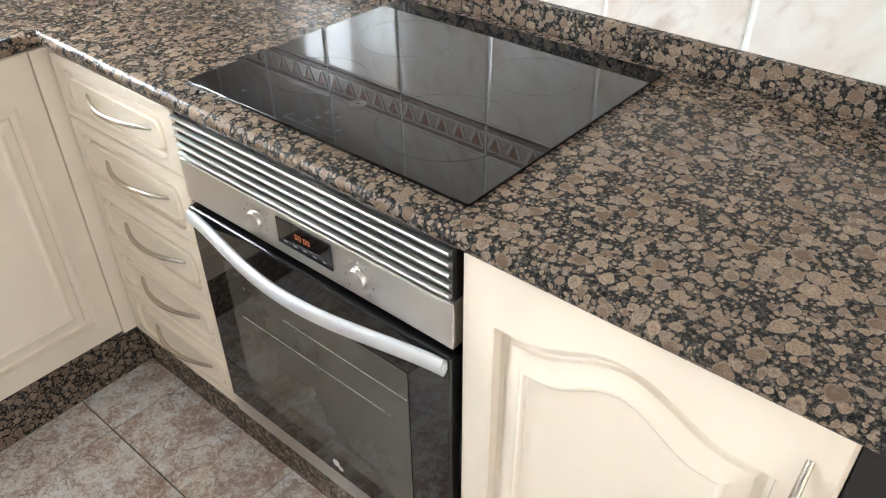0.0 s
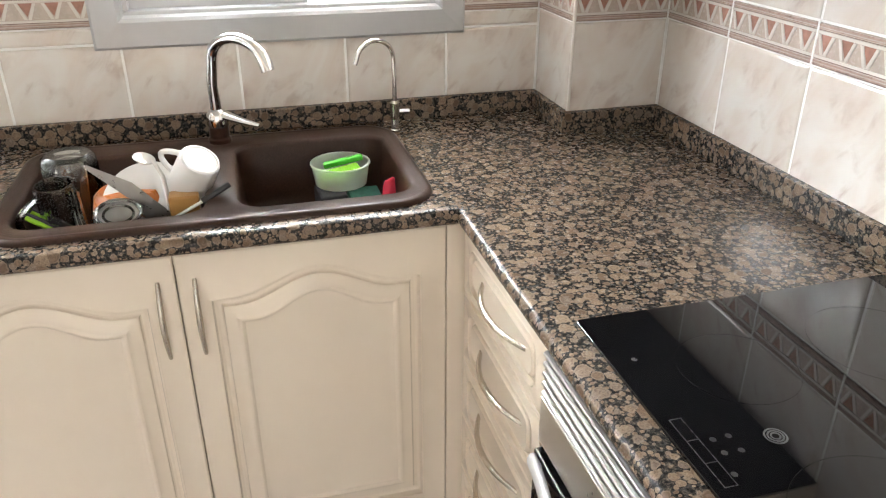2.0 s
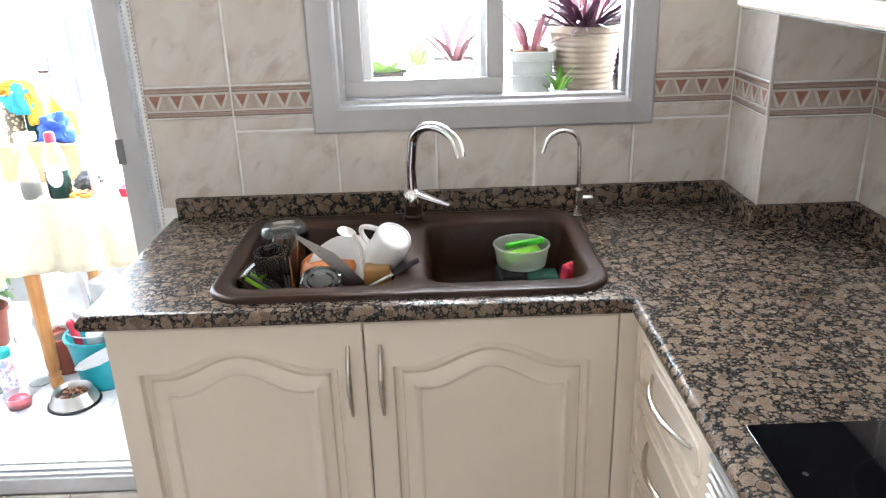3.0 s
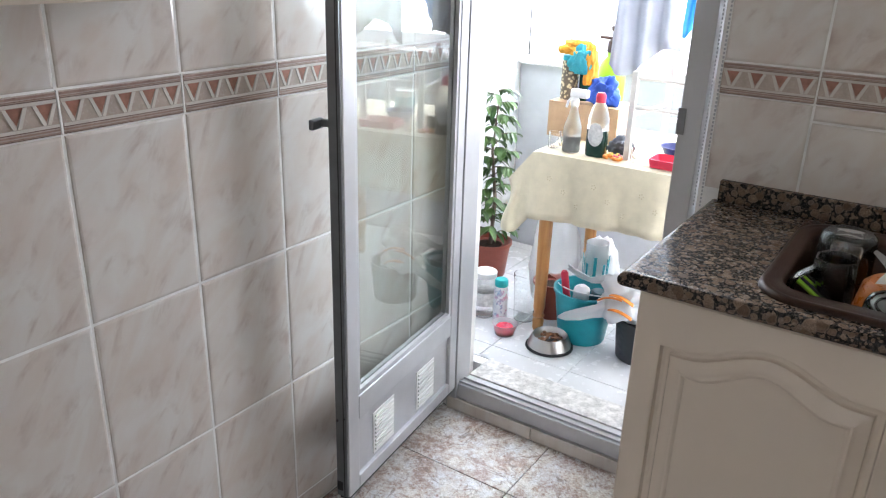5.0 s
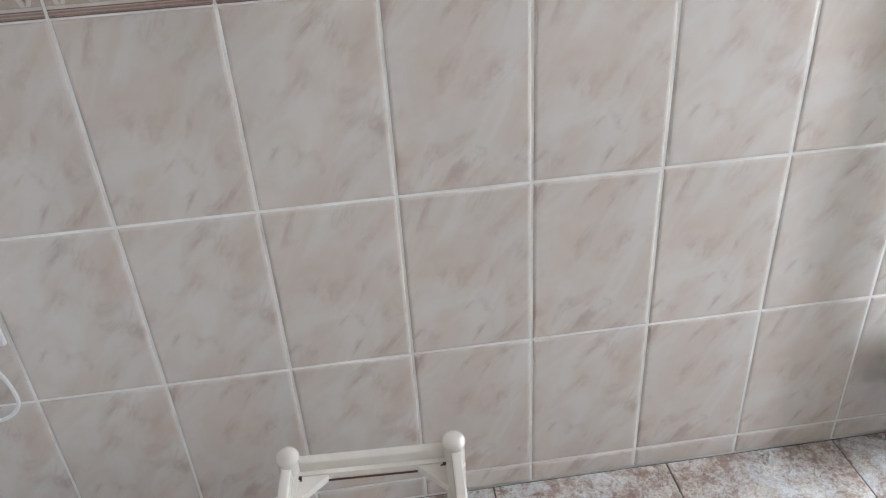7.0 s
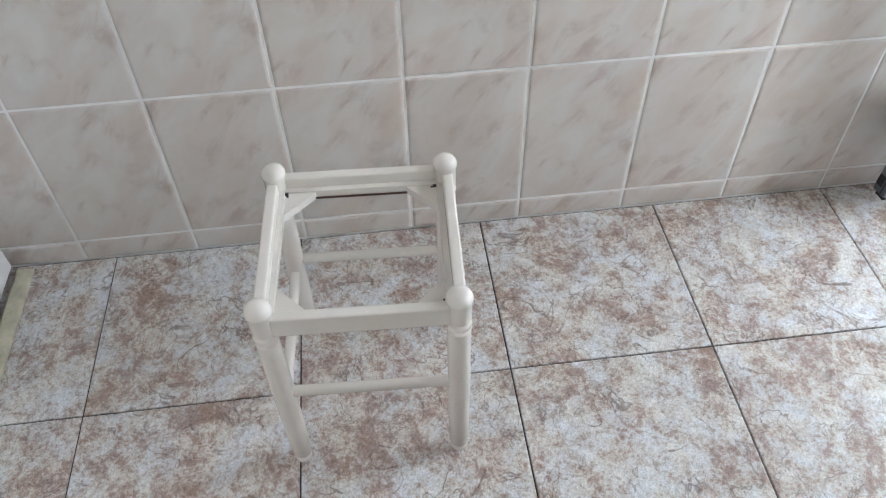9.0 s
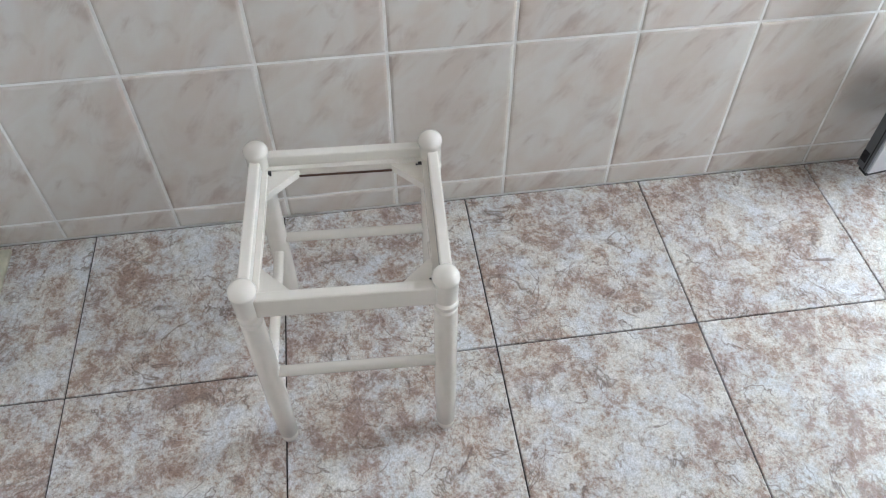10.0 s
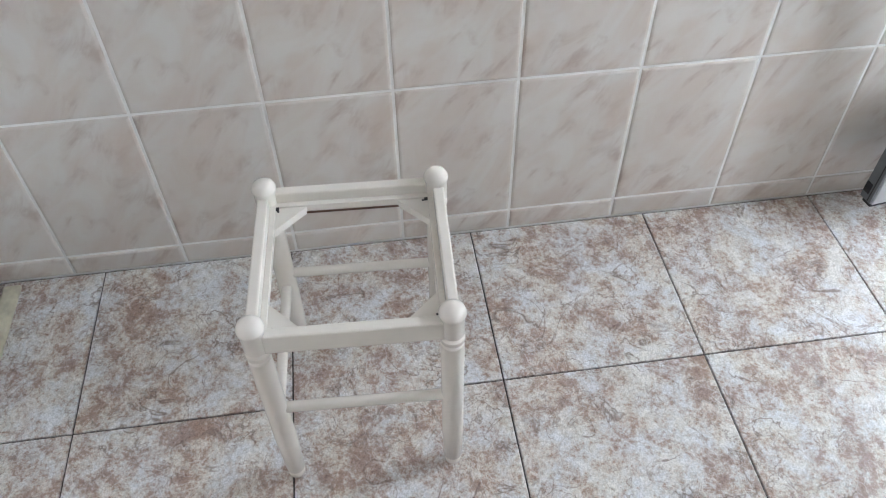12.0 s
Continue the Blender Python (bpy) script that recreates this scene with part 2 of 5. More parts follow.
def lathe(bm, profile, seg=24, m=None, mat=0):
    """A turned body; profile: (radius, height) from bottom to top."""
    m = m or Matrix()
    rings = [[m @ Vector((r * math.cos(2 * math.pi * i / seg), r * math.sin(2 * math.pi * i / seg), z)) for i in range(seg)] for r, z in profile]
    loft(bm, rings, mat=mat)
    return bm


def turned(profile, seg=24, m=None):
    return lathe(bmesh.new(), profile, seg, m)


def tube(bm, pts, r, seg=10, mat=0, flat=1.0):
    """A bar of round (or flattened) section along points; r may be a list."""
    pts = [Vector(p) for p in pts]
    rs = r if isinstance(r, (list, tuple)) else [r] * len(pts)
    rings, side = [], None
    for i, p in enumerate(pts):
        d = (pts[min(i + 1, len(pts) - 1)] - pts[max(i - 1, 0)]).normalized()
        if side is None:
            side = d.orthogonal().normalized() if abs(d.z) > 0.9 else d.cross(Vector((0, 0, 1))).normalized()
        side = (side - d * side.dot(d)).normalized()
        up = d.cross(side)
        rings.append([p + rs[i] * (math.cos(a) * side + flat * math.sin(a) * up) for a in (2 * math.pi * j / seg for j in range(seg))])
    loft(bm, rings, mat=mat)
    return bm


def tubed(*a, **k):
    return tube(bmesh.new(), *a, **k)


def arc(p, q, bow, n=10):
    """Points from p to q on a bow, whose middle is moved by the vector bow."""
    p, q, bow = Vector(p), Vector(q), Vector(bow)
    return [p.lerp(q, i / n) + bow * (1 - (2 * i / n - 1) ** 2) for i in range(n + 1)]


def rrect(x0, y0, x1, y1, r, n=6):
    pts = []
    for cx, cy, a0 in ((x1 - r, y0 + r, -90), (x1 - r, y1 - r, 0), (x0 + r, y1 - r, 90), (x0 + r, y0 + r, 180)):
        pts += [(cx + r * math.cos(radians(a0 + 90 * i / n)), cy + r * math.sin(radians(a0 + 90 * i / n))) for i in range(n + 1)]
    return pts


def inset(pts, d):
    """A closed plan outline (counter-clockwise) moved inwards by d."""
    out = []
    n = len(pts)
    for i in range(n):
        p, a, b = Vector(pts[i]), Vector(pts[i - 1]), Vector(pts[(i + 1) % n])
        u, w = (p - a).normalized(), (b - p).normalized()
        nu, nw = Vector((-u.y, u.x)), Vector((-w.y, w.x))
        k = nu + nw
        out.append(tuple(p + k * (d / max(0.2, 1 + nu.dot(nw)))))
    return out


def flat_with_holes(bm, outlines, z):
    edges = []
    for pts in outlines:
        vs = [bm.verts.new((x, y, z)) for x, y in pts]
        edges += [bm.edges.new((vs[i], vs[(i + 1) % len(vs)])) for i in range(len(vs))]
    bmesh.ops.triangle_fill(bm, use_beauty=True, use_dissolve=False, edges=edges)


# ---- plan ----
WEST, FAR, SOUTH = -2.44, 0.0, -3.35
CEIL = 2.45
TOP = 0.90
TW, TH = 0.248, 0.3615
BORDER0, BORDER1 = 1.1435, 1.2185
ROWS = [(0.0, 0.059)] + [(0.059 + TH * i, 0.059 + TH * (i + 1)) for i in range(3)] + [(BORDER0, BORDER1)] + [(BORDER1 + TH * i, BORDER1 + TH * (i + 1)) for i in range(4)]


# ---- walls and floor, whose tiles come at the end ----
def setting(name, bm, mat, label, category):
    return tagged(part(name, bm, mat), label, category, kind="structure")


floor_ob = setting("floor", boxed(WEST - 0.2, SOUTH - 0.2, -0.12, 0.2, 0.01, -0.004), FLOOR_JOINT, "kitchen floor of mottled pinkish brown ceramic tiles", "floor")
wall_west = setting("wall_west", boxed(WEST - 0.2, SOUTH - 0.2, -0.12, WEST - 0.0026, 0.0, CEIL), GROUT, "wall of marbled cream tiles with a decorated border row", "wall")
wall_east = setting("wall_east", boxed(0.0026, SOUTH - 0.2, -0.12, 0.2, 0.16, CEIL), GROUT, "cream tiled wall behind the cooktop", "wall")
bm = bmesh.new()
for x0, x1, z0, z1 in ((WEST - 0.004, -1.75, -0.004, CEIL), (-1.75, -0.95, 2.05, CEIL), (-0.95, 0.004, -0.004, CEIL)):
    box(bm, x0, SOUTH - 0.2, z0, x1, SOUTH, z1)
wall_south = setting("wall_south", bm, PLASTER, "plain light plastered wall", "wall")
setting("ceiling", boxed(WEST - 0.2, SOUTH - 0.2, CEIL, 0.2, 0.16, CEIL + 0.12), PLASTER, "plain white plastered ceiling", "ceiling")

DOOR0, DOOR1, DOOR_TOP = -2.425, -1.70, 2.12
WIN0, WIN1, WIN_Z0, WIN_Z1 = -1.235, -0.475, 1.145, 2.06
bm = bmesh.new()
for x0, x1, z0, z1 in ((WEST - 0.004, DOOR0, -0.1, CEIL), (DOOR0, DOOR1, DOOR_TOP, CEIL), (DOOR0, DOOR1, -0.1, 0.0), (DOOR1, WIN0, -0.1, CEIL), (WIN0, WIN1, -0.1, WIN_Z0), (WIN0, WIN1, WIN_Z1, CEIL), (WIN1, 0.004, -0.1, CEIL)):
    box(bm, x0, 0.0026, z0, x1, 0.16, z1)
wall_north = setting("wall_north", bm, GROUT, "cream tiled wall with a window and a balcony door", "wall")
COL_X, COL_Y = -0.236, -0.212
column = setting("wall_column", boxed(COL_X + 0.0026, COL_Y + 0.0026, 0.0, 0.0026, 0.0026, CEIL), GROUT, "tiled corner pillar with a rounded white edge", "wall")


# ---- worktop ----
NOSE_E, NOSE_N, LEFT, END = -0.62, -0.60, -1.665, -2.74
outline = [(LEFT, NOSE_N), (NOSE_E, NOSE_N), (NOSE_E, END), (0.0, END), (0.0, 0.0), (LEFT, 0.0)]
cut = rrect(-1.425, -0.548, -0.655, -0.078, 0.07)
bm = bmesh.new()
r = 0.017
rings = []
for a in range(-90, 91, 20):
    d, z = r * (1 - math.cos(radians(a))), TOP - r + r * math.sin(radians(a))
    rings.append([(x, y, z) for x, y in inset(outline, d)])
loft(bm, rings, cap0=False, cap1=False)
top_outline = inset(outline, r)
flat_with_holes(bm, [top_outline, cut], TOP)
flat_with_holes(bm, [top_outline, cut], TOP - 2 * r)
loft(bm, [[(x, y, TOP - 2 * r) for x, y in cut], [(x, y, TOP) for x, y in cut]], False, False)
bmesh.ops.remove_doubles(bm, verts=bm.verts, dist=0.0005)
worktop = tagged(smooth(part("worktop", bm, GRANITE), 35), "polished brown granite worktop with round dark-rimmed spots", "worktop")

splash = thing("backsplash", pose(0, 0, 0), "low upstand of brown speckled granite along the wall", "backsplash")
S, SZ = 0.02, TOP + 0.05
for x0, y0, x1, y1 in ((-1.645, -S, COL_X, 0.0), (COL_X - S, COL_Y, COL_X, -S), (COL_X - S, COL_Y - S, 0.0, COL_Y), (-S, END, 0.0, COL_Y - S)):
    part("upstand_strip", boxed(x0, y0, TOP, x1, y1, SZ, 0.0025), GRANITE, splash)

# granite plinths
plinth = thing("plinth", pose(0, 0, 0), "dark brown granite plinth under the kitchen units", "plinth")
part("plinth_strip", boxed(-1.60, -0.562, 0.0, -0.58, -0.545, 0.135, 0.002), GRANITE, plinth)
part("plinth_strip", boxed(-0.58, -2.083, 0.0, -0.563, -0.562, 0.135, 0.002), GRANITE, plinth)


# ---- cabinet fronts ----
def arch_outline(x0, z0, x1, z1, rise, n=28):
    """A panel outline, counter-clockwise seen from the front: straight sides, a swept arch with short shoulders on top."""
    pts = [(x0 + (x1 - x0) * i / 8, z0) for i in range(9)] + [(x1, z0 + (z1 - z0) * i / 8) for i in range(1, 9)]
    for i in range(1, n + 1):
        u = 1 - 2 * i / n
        bend = min(1.0, abs(u) / 0.84)
        pts.append(((x0 + x1) / 2 + u * (x1 - x0) / 2, z1 + rise * 0.5 * (1 + math.cos(math.pi * bend))))
    return pts + [(x0, z1 + (z0 - z1) * i / 8) for i in range(1, 8)]


def outer_match(pts, x0, z0, x1, z1, w, h):
    """For each outline point the point on the front's edge that faces it."""
    out = []
    for x, z in pts:
        if z <= z0 + 1e-6:
            out.append((w * (x - x0) / (x1 - x0), 0))
        elif x >= x1 - 1e-6 and z <= z1 + 1e-6:
            out.append((w, h * (z - z0) / (z1 - z0)))
        elif x <= x0 + 1e-6 and z <= z1 + 1e-6:
            out.append((0, h * (z - z0) / (z1 - z0)))
        else:
            out.append((w * (x - x0) / (x1 - x0), h))
    return out


def front(w, h, margins, rise, profile, t=0.02):
    """A lacquered front, face to -y: a slab, worked with a sunk and raised panel. margins: side, bottom, top."""
    ms, mb, mt = margins
    x0, z0, x1, z1 = ms, mb, w - ms, h - mt
    pts = arch_outline(x0, z0, x1, z1, rise)
    rim = outer_match(pts, x0, z0, x1, z1, w, h)
    c = 0.003
    rim_in = [(min(max(x, c), w - c), min(max(z, c), h - c)) for x, z in rim]
    rings = [[(x, 0, z) for x, z in rim], [(x, -t + c, z) for x, z in rim], [(x, -t, z) for x, z in rim_in]]
    rings += [[(x, -t + dep, z) for x, z in arch_outline(x0 + d, z0 + d, x1 - d, z1 - d, rise)] for d, dep in profile]
    bm = bmesh.new()
    loft(bm, rings)
    bmesh.ops.remove_doubles(bm, verts=bm.verts, dist=0.00001)
    return bm


DOOR_RELIEF = [(-0.005, 0.0), (-0.003, -0.0008), (0.0, -0.0006), (0.001, 0.006), (0.003, 0.0125), (0.009, 0.0145), (0.015, 0.0135), (0.0175, 0.0115), (0.0195, 0.0070), (0.026, 0.0050), (0.036, 0.0022), (0.041, 0.0), (0.044, -0.0018), (0.048, -0.0022), (0.0515, -0.0005), (0.054, 0.0018), (0.060, 0.0028), (0.066, 0.003)]


def drawer_front(w, h, t=0.02):
    """A drawer front with a sunk groove round a raised field with round corners."""
    n, c = 5, 0.003
    rings = [[(x, y, z) for x, z in rrect(q, q, w - q, h - q, 0.0008, n)] for q, y in ((0, 0), (0, -t + c), (c, -t))]
    for d, dep in ((-0.004, 0.0), (-0.002, -0.001), (0.0, -0.0008), (0.0012, 0.005), (0.004, 0.0085), (0.009, 0.009), (0.013, 0.007), (0.0145, 0.002), (0.018, -0.0008), (0.022, 0.0)):
        rings.append([(x, -t + dep, z) for x, z in rrect(0.036 + d, 0.022 + d, w - 0.036 - d, h - 0.026 - d, max(0.006, 0.026 - d * 0.6), n)])
    bm = bmesh.new()
    loft(bm, rings)
    return bm


def bow_handle(length, out, parent, at, upright):
    """A slim bow handle on a front, its feet at the front's face."""
    if upright:
        a, b = (at[0], at[1] + 0.002, at[2]), (at[0], at[1] + 0.002, at[2] + length)
    else:
        a, b = (at[0], at[1] + 0.002, at[2]), (at[0] + length, at[1] + 0.002, at[2])
    pts = arc(a, b, (0, -out, 0), 14)
    rs = [0.0042 + 0.0018 * (1 - abs(2 * i / 14 - 1)) for i in range(15)]
    return smooth(part("handle", tubed(pts, rs, 10), NICKEL, parent, "slim satin metal bow handle"))


def carcass(parent, w, d, z0, z1):
    """The box behind the fronts, face to -y, open in front."""
    for x0, x1 in ((0, 0.016), (w - 0.016, w)):
        part("side_panel", boxed(x0, 0.001, z0, x1, d, z1, 0.001), CREAM, parent)
    part("bottom_panel", boxed(0.016, 0.001, z0, w - 0.016, d, z0 + 0.016), CREAM_IN, parent)
    part("back_panel", boxed(0.016, d - 0.006, z0 + 0.016, w - 0.016, d, z1), CREAM_IN, parent)
    part("front_rail", boxed(0.016, 0.002, z1 - 0.03, w - 0.016, 0.02, z1), CREAM, parent)


Z0, Z1 = 0.145, 0.862
sink_cab = thing("sink_cabinet", pose(-1.624, -0.56, 0), "cream sink base cabinet with two arched raised-panel doors", "cabinet")
carcass(sink_cab, 0.99, 0.53, 0.136, 0.865)
for x, hx in ((0.0, 0.463), (0.4955, 0.030)):
    d = smooth(part("door", front(0.493, Z1 - Z0, (0.053, 0.06, 0.098), 0.046, DOOR_RELIEF), CREAM, sink_cab), 24)
    d.location = (x, 0, Z0)
    bow_handle(0.158, 0.024, d, (hx, -0.02, 0.51), True)
filler = tagged(part("corner_filler", boxed(-0.634, -0.580, 0.136, -0.582, -0.563, 0.862, 0.002), CREAM), "narrow cream filler strip in the cabinet corner", "filler strip")

drawer_unit = thing("drawer_unit", pose(-0.582, -0.588, 0, 0, 0, -90), "cream drawer unit with five drawers and bow handles", "drawers")
carcass(drawer_unit, 0.412, 0.52, 0.136, 0.865)
levels = [0.137, 0.282, 0.423, 0.571, 0.7225, 0.862]
for a, b in zip(levels, levels[1:]):
    d = smooth(part("drawer_front", drawer_front(0.410, b - a - 0.003), CREAM, drawer_unit), 24)
    d.location = (0.001, 0, a)
    bow_handle(0.218, 0.03, d, (0.112, -0.02, (b - a) * 0.53), False)

base_cab = thing("base_cabinet", pose(-0.582, -1.618, 0, 0, 0, -90), "cream base cabinet with an arched raised-panel door", "cabinet")
carcass(base_cab, 0.465, 0.52, 0.136, 0.865)
d = smooth(part("door", front(0.463, Z1 - Z0, (0.053, 0.06, 0.098), 0.046, DOOR_RELIEF), CREAM, base_cab), 24)
d.location = (0.001, 0, Z0)
bow_handle(0.158, 0.024, d, (0.432, -0.02, 0.508), True)
end_panel = tagged(part("end_panel", boxed(-0.58, END + 0.02, 0.0, 0.0, END + 0.04, 0.865, 0.001), CREAM), "cream end panel carrying the worktop", "panel")

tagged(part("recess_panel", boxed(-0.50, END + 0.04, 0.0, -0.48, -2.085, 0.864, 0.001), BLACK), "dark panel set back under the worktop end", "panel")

# ---- oven ----
oven = thing("oven", pose(-0.585, -1.004, 0, 0, 0, -90), "built-in stainless steel electric oven with a dark glass door", "oven")
OW = 0.606
part("oven_body", boxed(0.01, 0.0, 0.16, OW - 0.01, 0.5, 0.85), BLACK, oven)
grille = part("vent_grille", boxed(0.004, -0.012, 0.770, OW - 0.004, 0.0, 0.864), BLACK, oven, "dark ventilation slot behind steel slats")
SLAT = steel_mat("satin_slat_steel", (0.54, 0.53, 0.51), 0.36, 0)
for i in range(5):
    z = 0.7785 + 0.0172 * i
    slat = bmesh.new()
    loft(slat, [[(x, -0.0185, z), (x, -0.0245, z), (x, -0.0262, z + 0.0012), (x, -0.0265, z + 0.0040), (x, -0.0255, z + 0.0058), (x, -0.0215, z + 0.0070), (x, -0.0185, z + 0.0070)] for x in (0.004, OW - 0.006)])
    part("slat", slat, SLAT, grille, "bright steel slat")
for x in (0.004, 0.204, 0.404, OW - 0.010):
    part("slat_post", boxed(x, -0.0184, 0.772, x + 0.005, -0.0121, 0.860), BLACK, grille)
panel = part("control_panel", boxed(0.0, -0.024, 0.692, OW, 0.0, 0.772, 0.002), STEEL, oven, "brushed steel control panel")
disp = part("display", boxed(0.252, -0.0265, 0.714, 0.376, -0.0242, 0.762, 0.001), BLACK_GLASS, panel, "black display with amber digits")
AMBER = Mat("amber_digits", 0.4)
AMBER.set(AMBER.b, {"Base Color": (0.22, 0.06, 0.02), "Emission Color": (1.0, 0.22, 0.05), "Emission Strength": 0.05})
for i, x in enumerate((0.296, 0.304, 0.315, 0.323)):
    for x0, z0, x1, z1 in ((0, 0, 0.001, 0.009), (0.0045, 0, 0.0055, 0.009), (0.001, 0.008, 0.0045, 0.009), (0.001, 0, 0.0045, 0.001)):
        part("digit_bar", boxed(x + x0, -0.0272, 0.738 + z0, x + x1, -0.0266, 0.738 + z1), AMBER.m, disp)
GREY_MARK = plain("grey_print", (0.25, 0.25, 0.25), 0.5)
for i in range(5):
    part("key_mark", boxed(0.268 + i * 0.022, -0.0272, 0.722, 0.276 + i * 0.022, -0.0266, 0.7245), GREY_MARK, disp)
for x in (0.196, 0.430):
    m = pose(x, -0.024, 0.728, 90)
    knob = smooth(part("knob", turned([(0.020, 0), (0.020, 0.001), (0.0175, 0.0015), (0.0170, 0.0065), (0.0155, 0.008)], 28, m), STEEL, panel, "round steel knob"))
    for k in range(9):
        a = radians(-135 + 33.75 * k)
        part("scale_mark", boxed(x + 0.029 * math.sin(a) - 0.001, -0.0249, 0.728 + 0.029 * math.cos(a) - 0.002, x + 0.029 * math.sin(a) + 0.001, -0.0241, 0.728 + 0.029 * math.cos(a) + 0.002), GREY_MARK, panel)
odoor = part("oven_door", boxed(0.0, -0.030, 0.20, OW, 0.0, 0.678, 0.004), BLACK_GLASS, oven, "black glass oven door")
part("oven_window", boxed(0.082, -0.0318, 0.262, OW - 0.082, -0.0302, 0.600, 0.0006), OVEN_GLASS, odoor, "smoky see-through oven window")
for x0, x1, z in ((0.235, OW - 0.084, 0.5410), (0.11, OW - 0.12, 0.4800)):
    part("rack_line", boxed(x0, -0.0324, z, x1, -0.0319, z + 0.0022), STEEL, odoor, "wire shelf edge behind the glass")
part("bottom_trim", boxed(0.0, -0.026, 0.150, OW, 0.0, 0.196, 0.002), STEEL, oven)
bow = [(k / 24, (0.5 - 0.5 * math.cos(6.2832 * k / 24)) ** 0.7) for k in range(25)]
pts = [(0.012 + (OW - 0.018) * u, -0.036 - 0.038 * q, 0.664 - 0.006 * q) for u, q in bow]
handle = smooth(part("handle", tubed(pts, 0.0085, 16, flat=1.75), ALU, odoor, "wide bowed metal door handle"))
for x in (0.026, OW - 0.014):
    part("handle_foot", boxed(x - 0.012, -0.04, 0.655, x + 0.010, -0.029, 0.673, 0.003), ALU, handle)
mark = bmesh.new()
lathe(mark, [(0.009, 0), (0.009, 0.0006)], 20, pose(0.325, -0.0302, 0.232, 90))
lathe(mark, [(0.006, 0), (0.006, 0.0006)], 20, pose(0.337, -0.0302, 0.224, 90))
part("maker_mark", mark, WHITE, odoor, "small plain pale mark")

# ---- cooktop ----
hob = thing("cooktop", pose(-0.572, -1.604, TOP), "black glass induction cooktop let onto the granite worktop", "cooktop")
bm = bmesh.new()
HW, HL = 0.515, 0.585
loft(bm, [[(x, y, z) for x, y in inset(rrect(0, 0, HW, HL, 0.006, 3), d)] for d, z in ((0.001, 0.0), (0.0, 0.0015), (0.0, 0.0054), (0.0007, 0.006))])
smooth(part("glass_plate", bm, BLACK_GLASS, hob), 30)
PRINT = plain("faint_grey_print", (0.018, 0.018, 0.019), 0.15)
for x, y, rr in ((0.150, 0.43, 0.075), (0.365, 0.43, 0.09), (0.145, 0.155, 0.105), (0.37, 0.155, 0.075)):
    bm = bmesh.new()
    loft(bm, [[(x + q * math.cos(a), y + q * math.sin(a), z) for a in (2 * math.pi * j / 48 for j in range(48))] for q, z in ((rr, 0.0060), (rr, 0.0062), (rr + 0.0008, 0.0062), (rr + 0.0008, 0.0060))], False, False)
    part("zone_ring", bm, PRINT, hob)
KEY_PRINT = plain("pale_grey_print", (0.032, 0.032, 0.033), 0.3)
for x0, y0, x1, y1 in ((0.013, 0.250, 0.029, 0.2512), (0.013, 0.3588, 0.029, 0.360), (0.013, 0.2512, 0.0142, 0.3588), (0.0278, 0.2512, 0.029, 0.3588), (0.0142, 0.322, 0.0278, 0.3232), (0.0142, 0.286, 0.0278, 0.2872)):
    part("touch_mark", boxed(x0, y0, 0.0060, x1, y1, 0.0062), KEY_PRINT, hob)
for x, y in ((0.063, 0.319), (0.063, 0.295), (0.043, 0.296), (0.043, 0.318), (0.034, 0.265), (0.033, 0.478)):
    part("touch_mark", turned([(0.0038, 0.0060), (0.0038, 0.0062)], 16, pose(x, y, 0)), KEY_PRINT, hob)
mark = bmesh.new()
for q in (0.004, 0.0075, 0.011):
    loft(mark, [[(0.113 + rr * math.cos(a), 0.305 + rr * math.sin(a), z) for a in (2 * math.pi * k / 28 for k in range(28))] for rr, z in ((q, 0.0060), (q, 0.0063), (q + 0.0022, 0.0063), (q + 0.0022, 0.0060))], False, False)
part("maker_mark", mark, plain("dim_grey_print", (0.075, 0.075, 0.075), 0.4), hob, "small plain pale mark")

# ---- sink ----
sink = thing("sink", pose(0, 0, TOP), "brown composite double-bowl sink set in the worktop", "sink")
rim = rrect(-1.438, -0.563, -0.638, -0.062, 0.085, 8)
bowls = [rrect(-1.405, -0.512, -1.062, -0.142, 0.055, 6), rrect(-1.013, -0.512, -0.672, -0.142, 0.055, 6)]
bm = bmesh.new()
loft(bm, [[(x, y, z) for x, y in inset(rim, d)] for d, z in ((0, 0.0005), (0.001, 0.005), (0.005, 0.009), (0.012, 0.0105), (0.016, 0.0095), (0.022, 0.009))], False, False)
flat_with_holes(bm, [inset(rim, 0.022)] + bowls, 0.009)
for b in bowls:
    loft(bm, [[(x, y, z) for x, y in inset(b, d)] for d, z in ((0, 0.009), (0.004, 0.006), (0.008, 0.0), (0.016, -0.10), (0.024, -0.145), (0.042, -0.160))], False, True)
bmesh.ops.remove_doubles(bm, verts=bm.verts, dist=0.0005)
smooth(part("double_bowl", bm, SINK, sink), 45)
for x in (-1.235, -0.845):
    part("drain", turned([(0.038, -0.1599), (0.038, -0.157), (0.030, -0.1585), (0.006, -0.159)], 24, pose(x, -0.31, 0)), CHROME, sink, "chrome drain")

# ---- taps ----
tap = thing("mixer_tap", pose(-1.036, -0.105, TOP + 0.009), "chrome swan-neck mixer tap with a side lever", "tap")
smooth(part("tap_base", turned([(0.026, 0), (0.026, 0.008), (0.022, 0.012), (0.022, 0.035)], 24), SINK, tap, "dark brown tap base"))
smooth(part("tap_body", turned([(0.022, 0.035), (0.0235, 0.04), (0.0235, 0.062), (0.018, 0.072), (0.012, 0.076)], 24), CHROME, tap))
neck = [(0, 0, 0.07), (-0.002, 0.0, 0.13), (0.004, -0.004, 0.185)]
for i in range(1, 13):
    a = radians(180 - 165 * i / 12)
    k = 0.5 * (1 + math.cos(a))
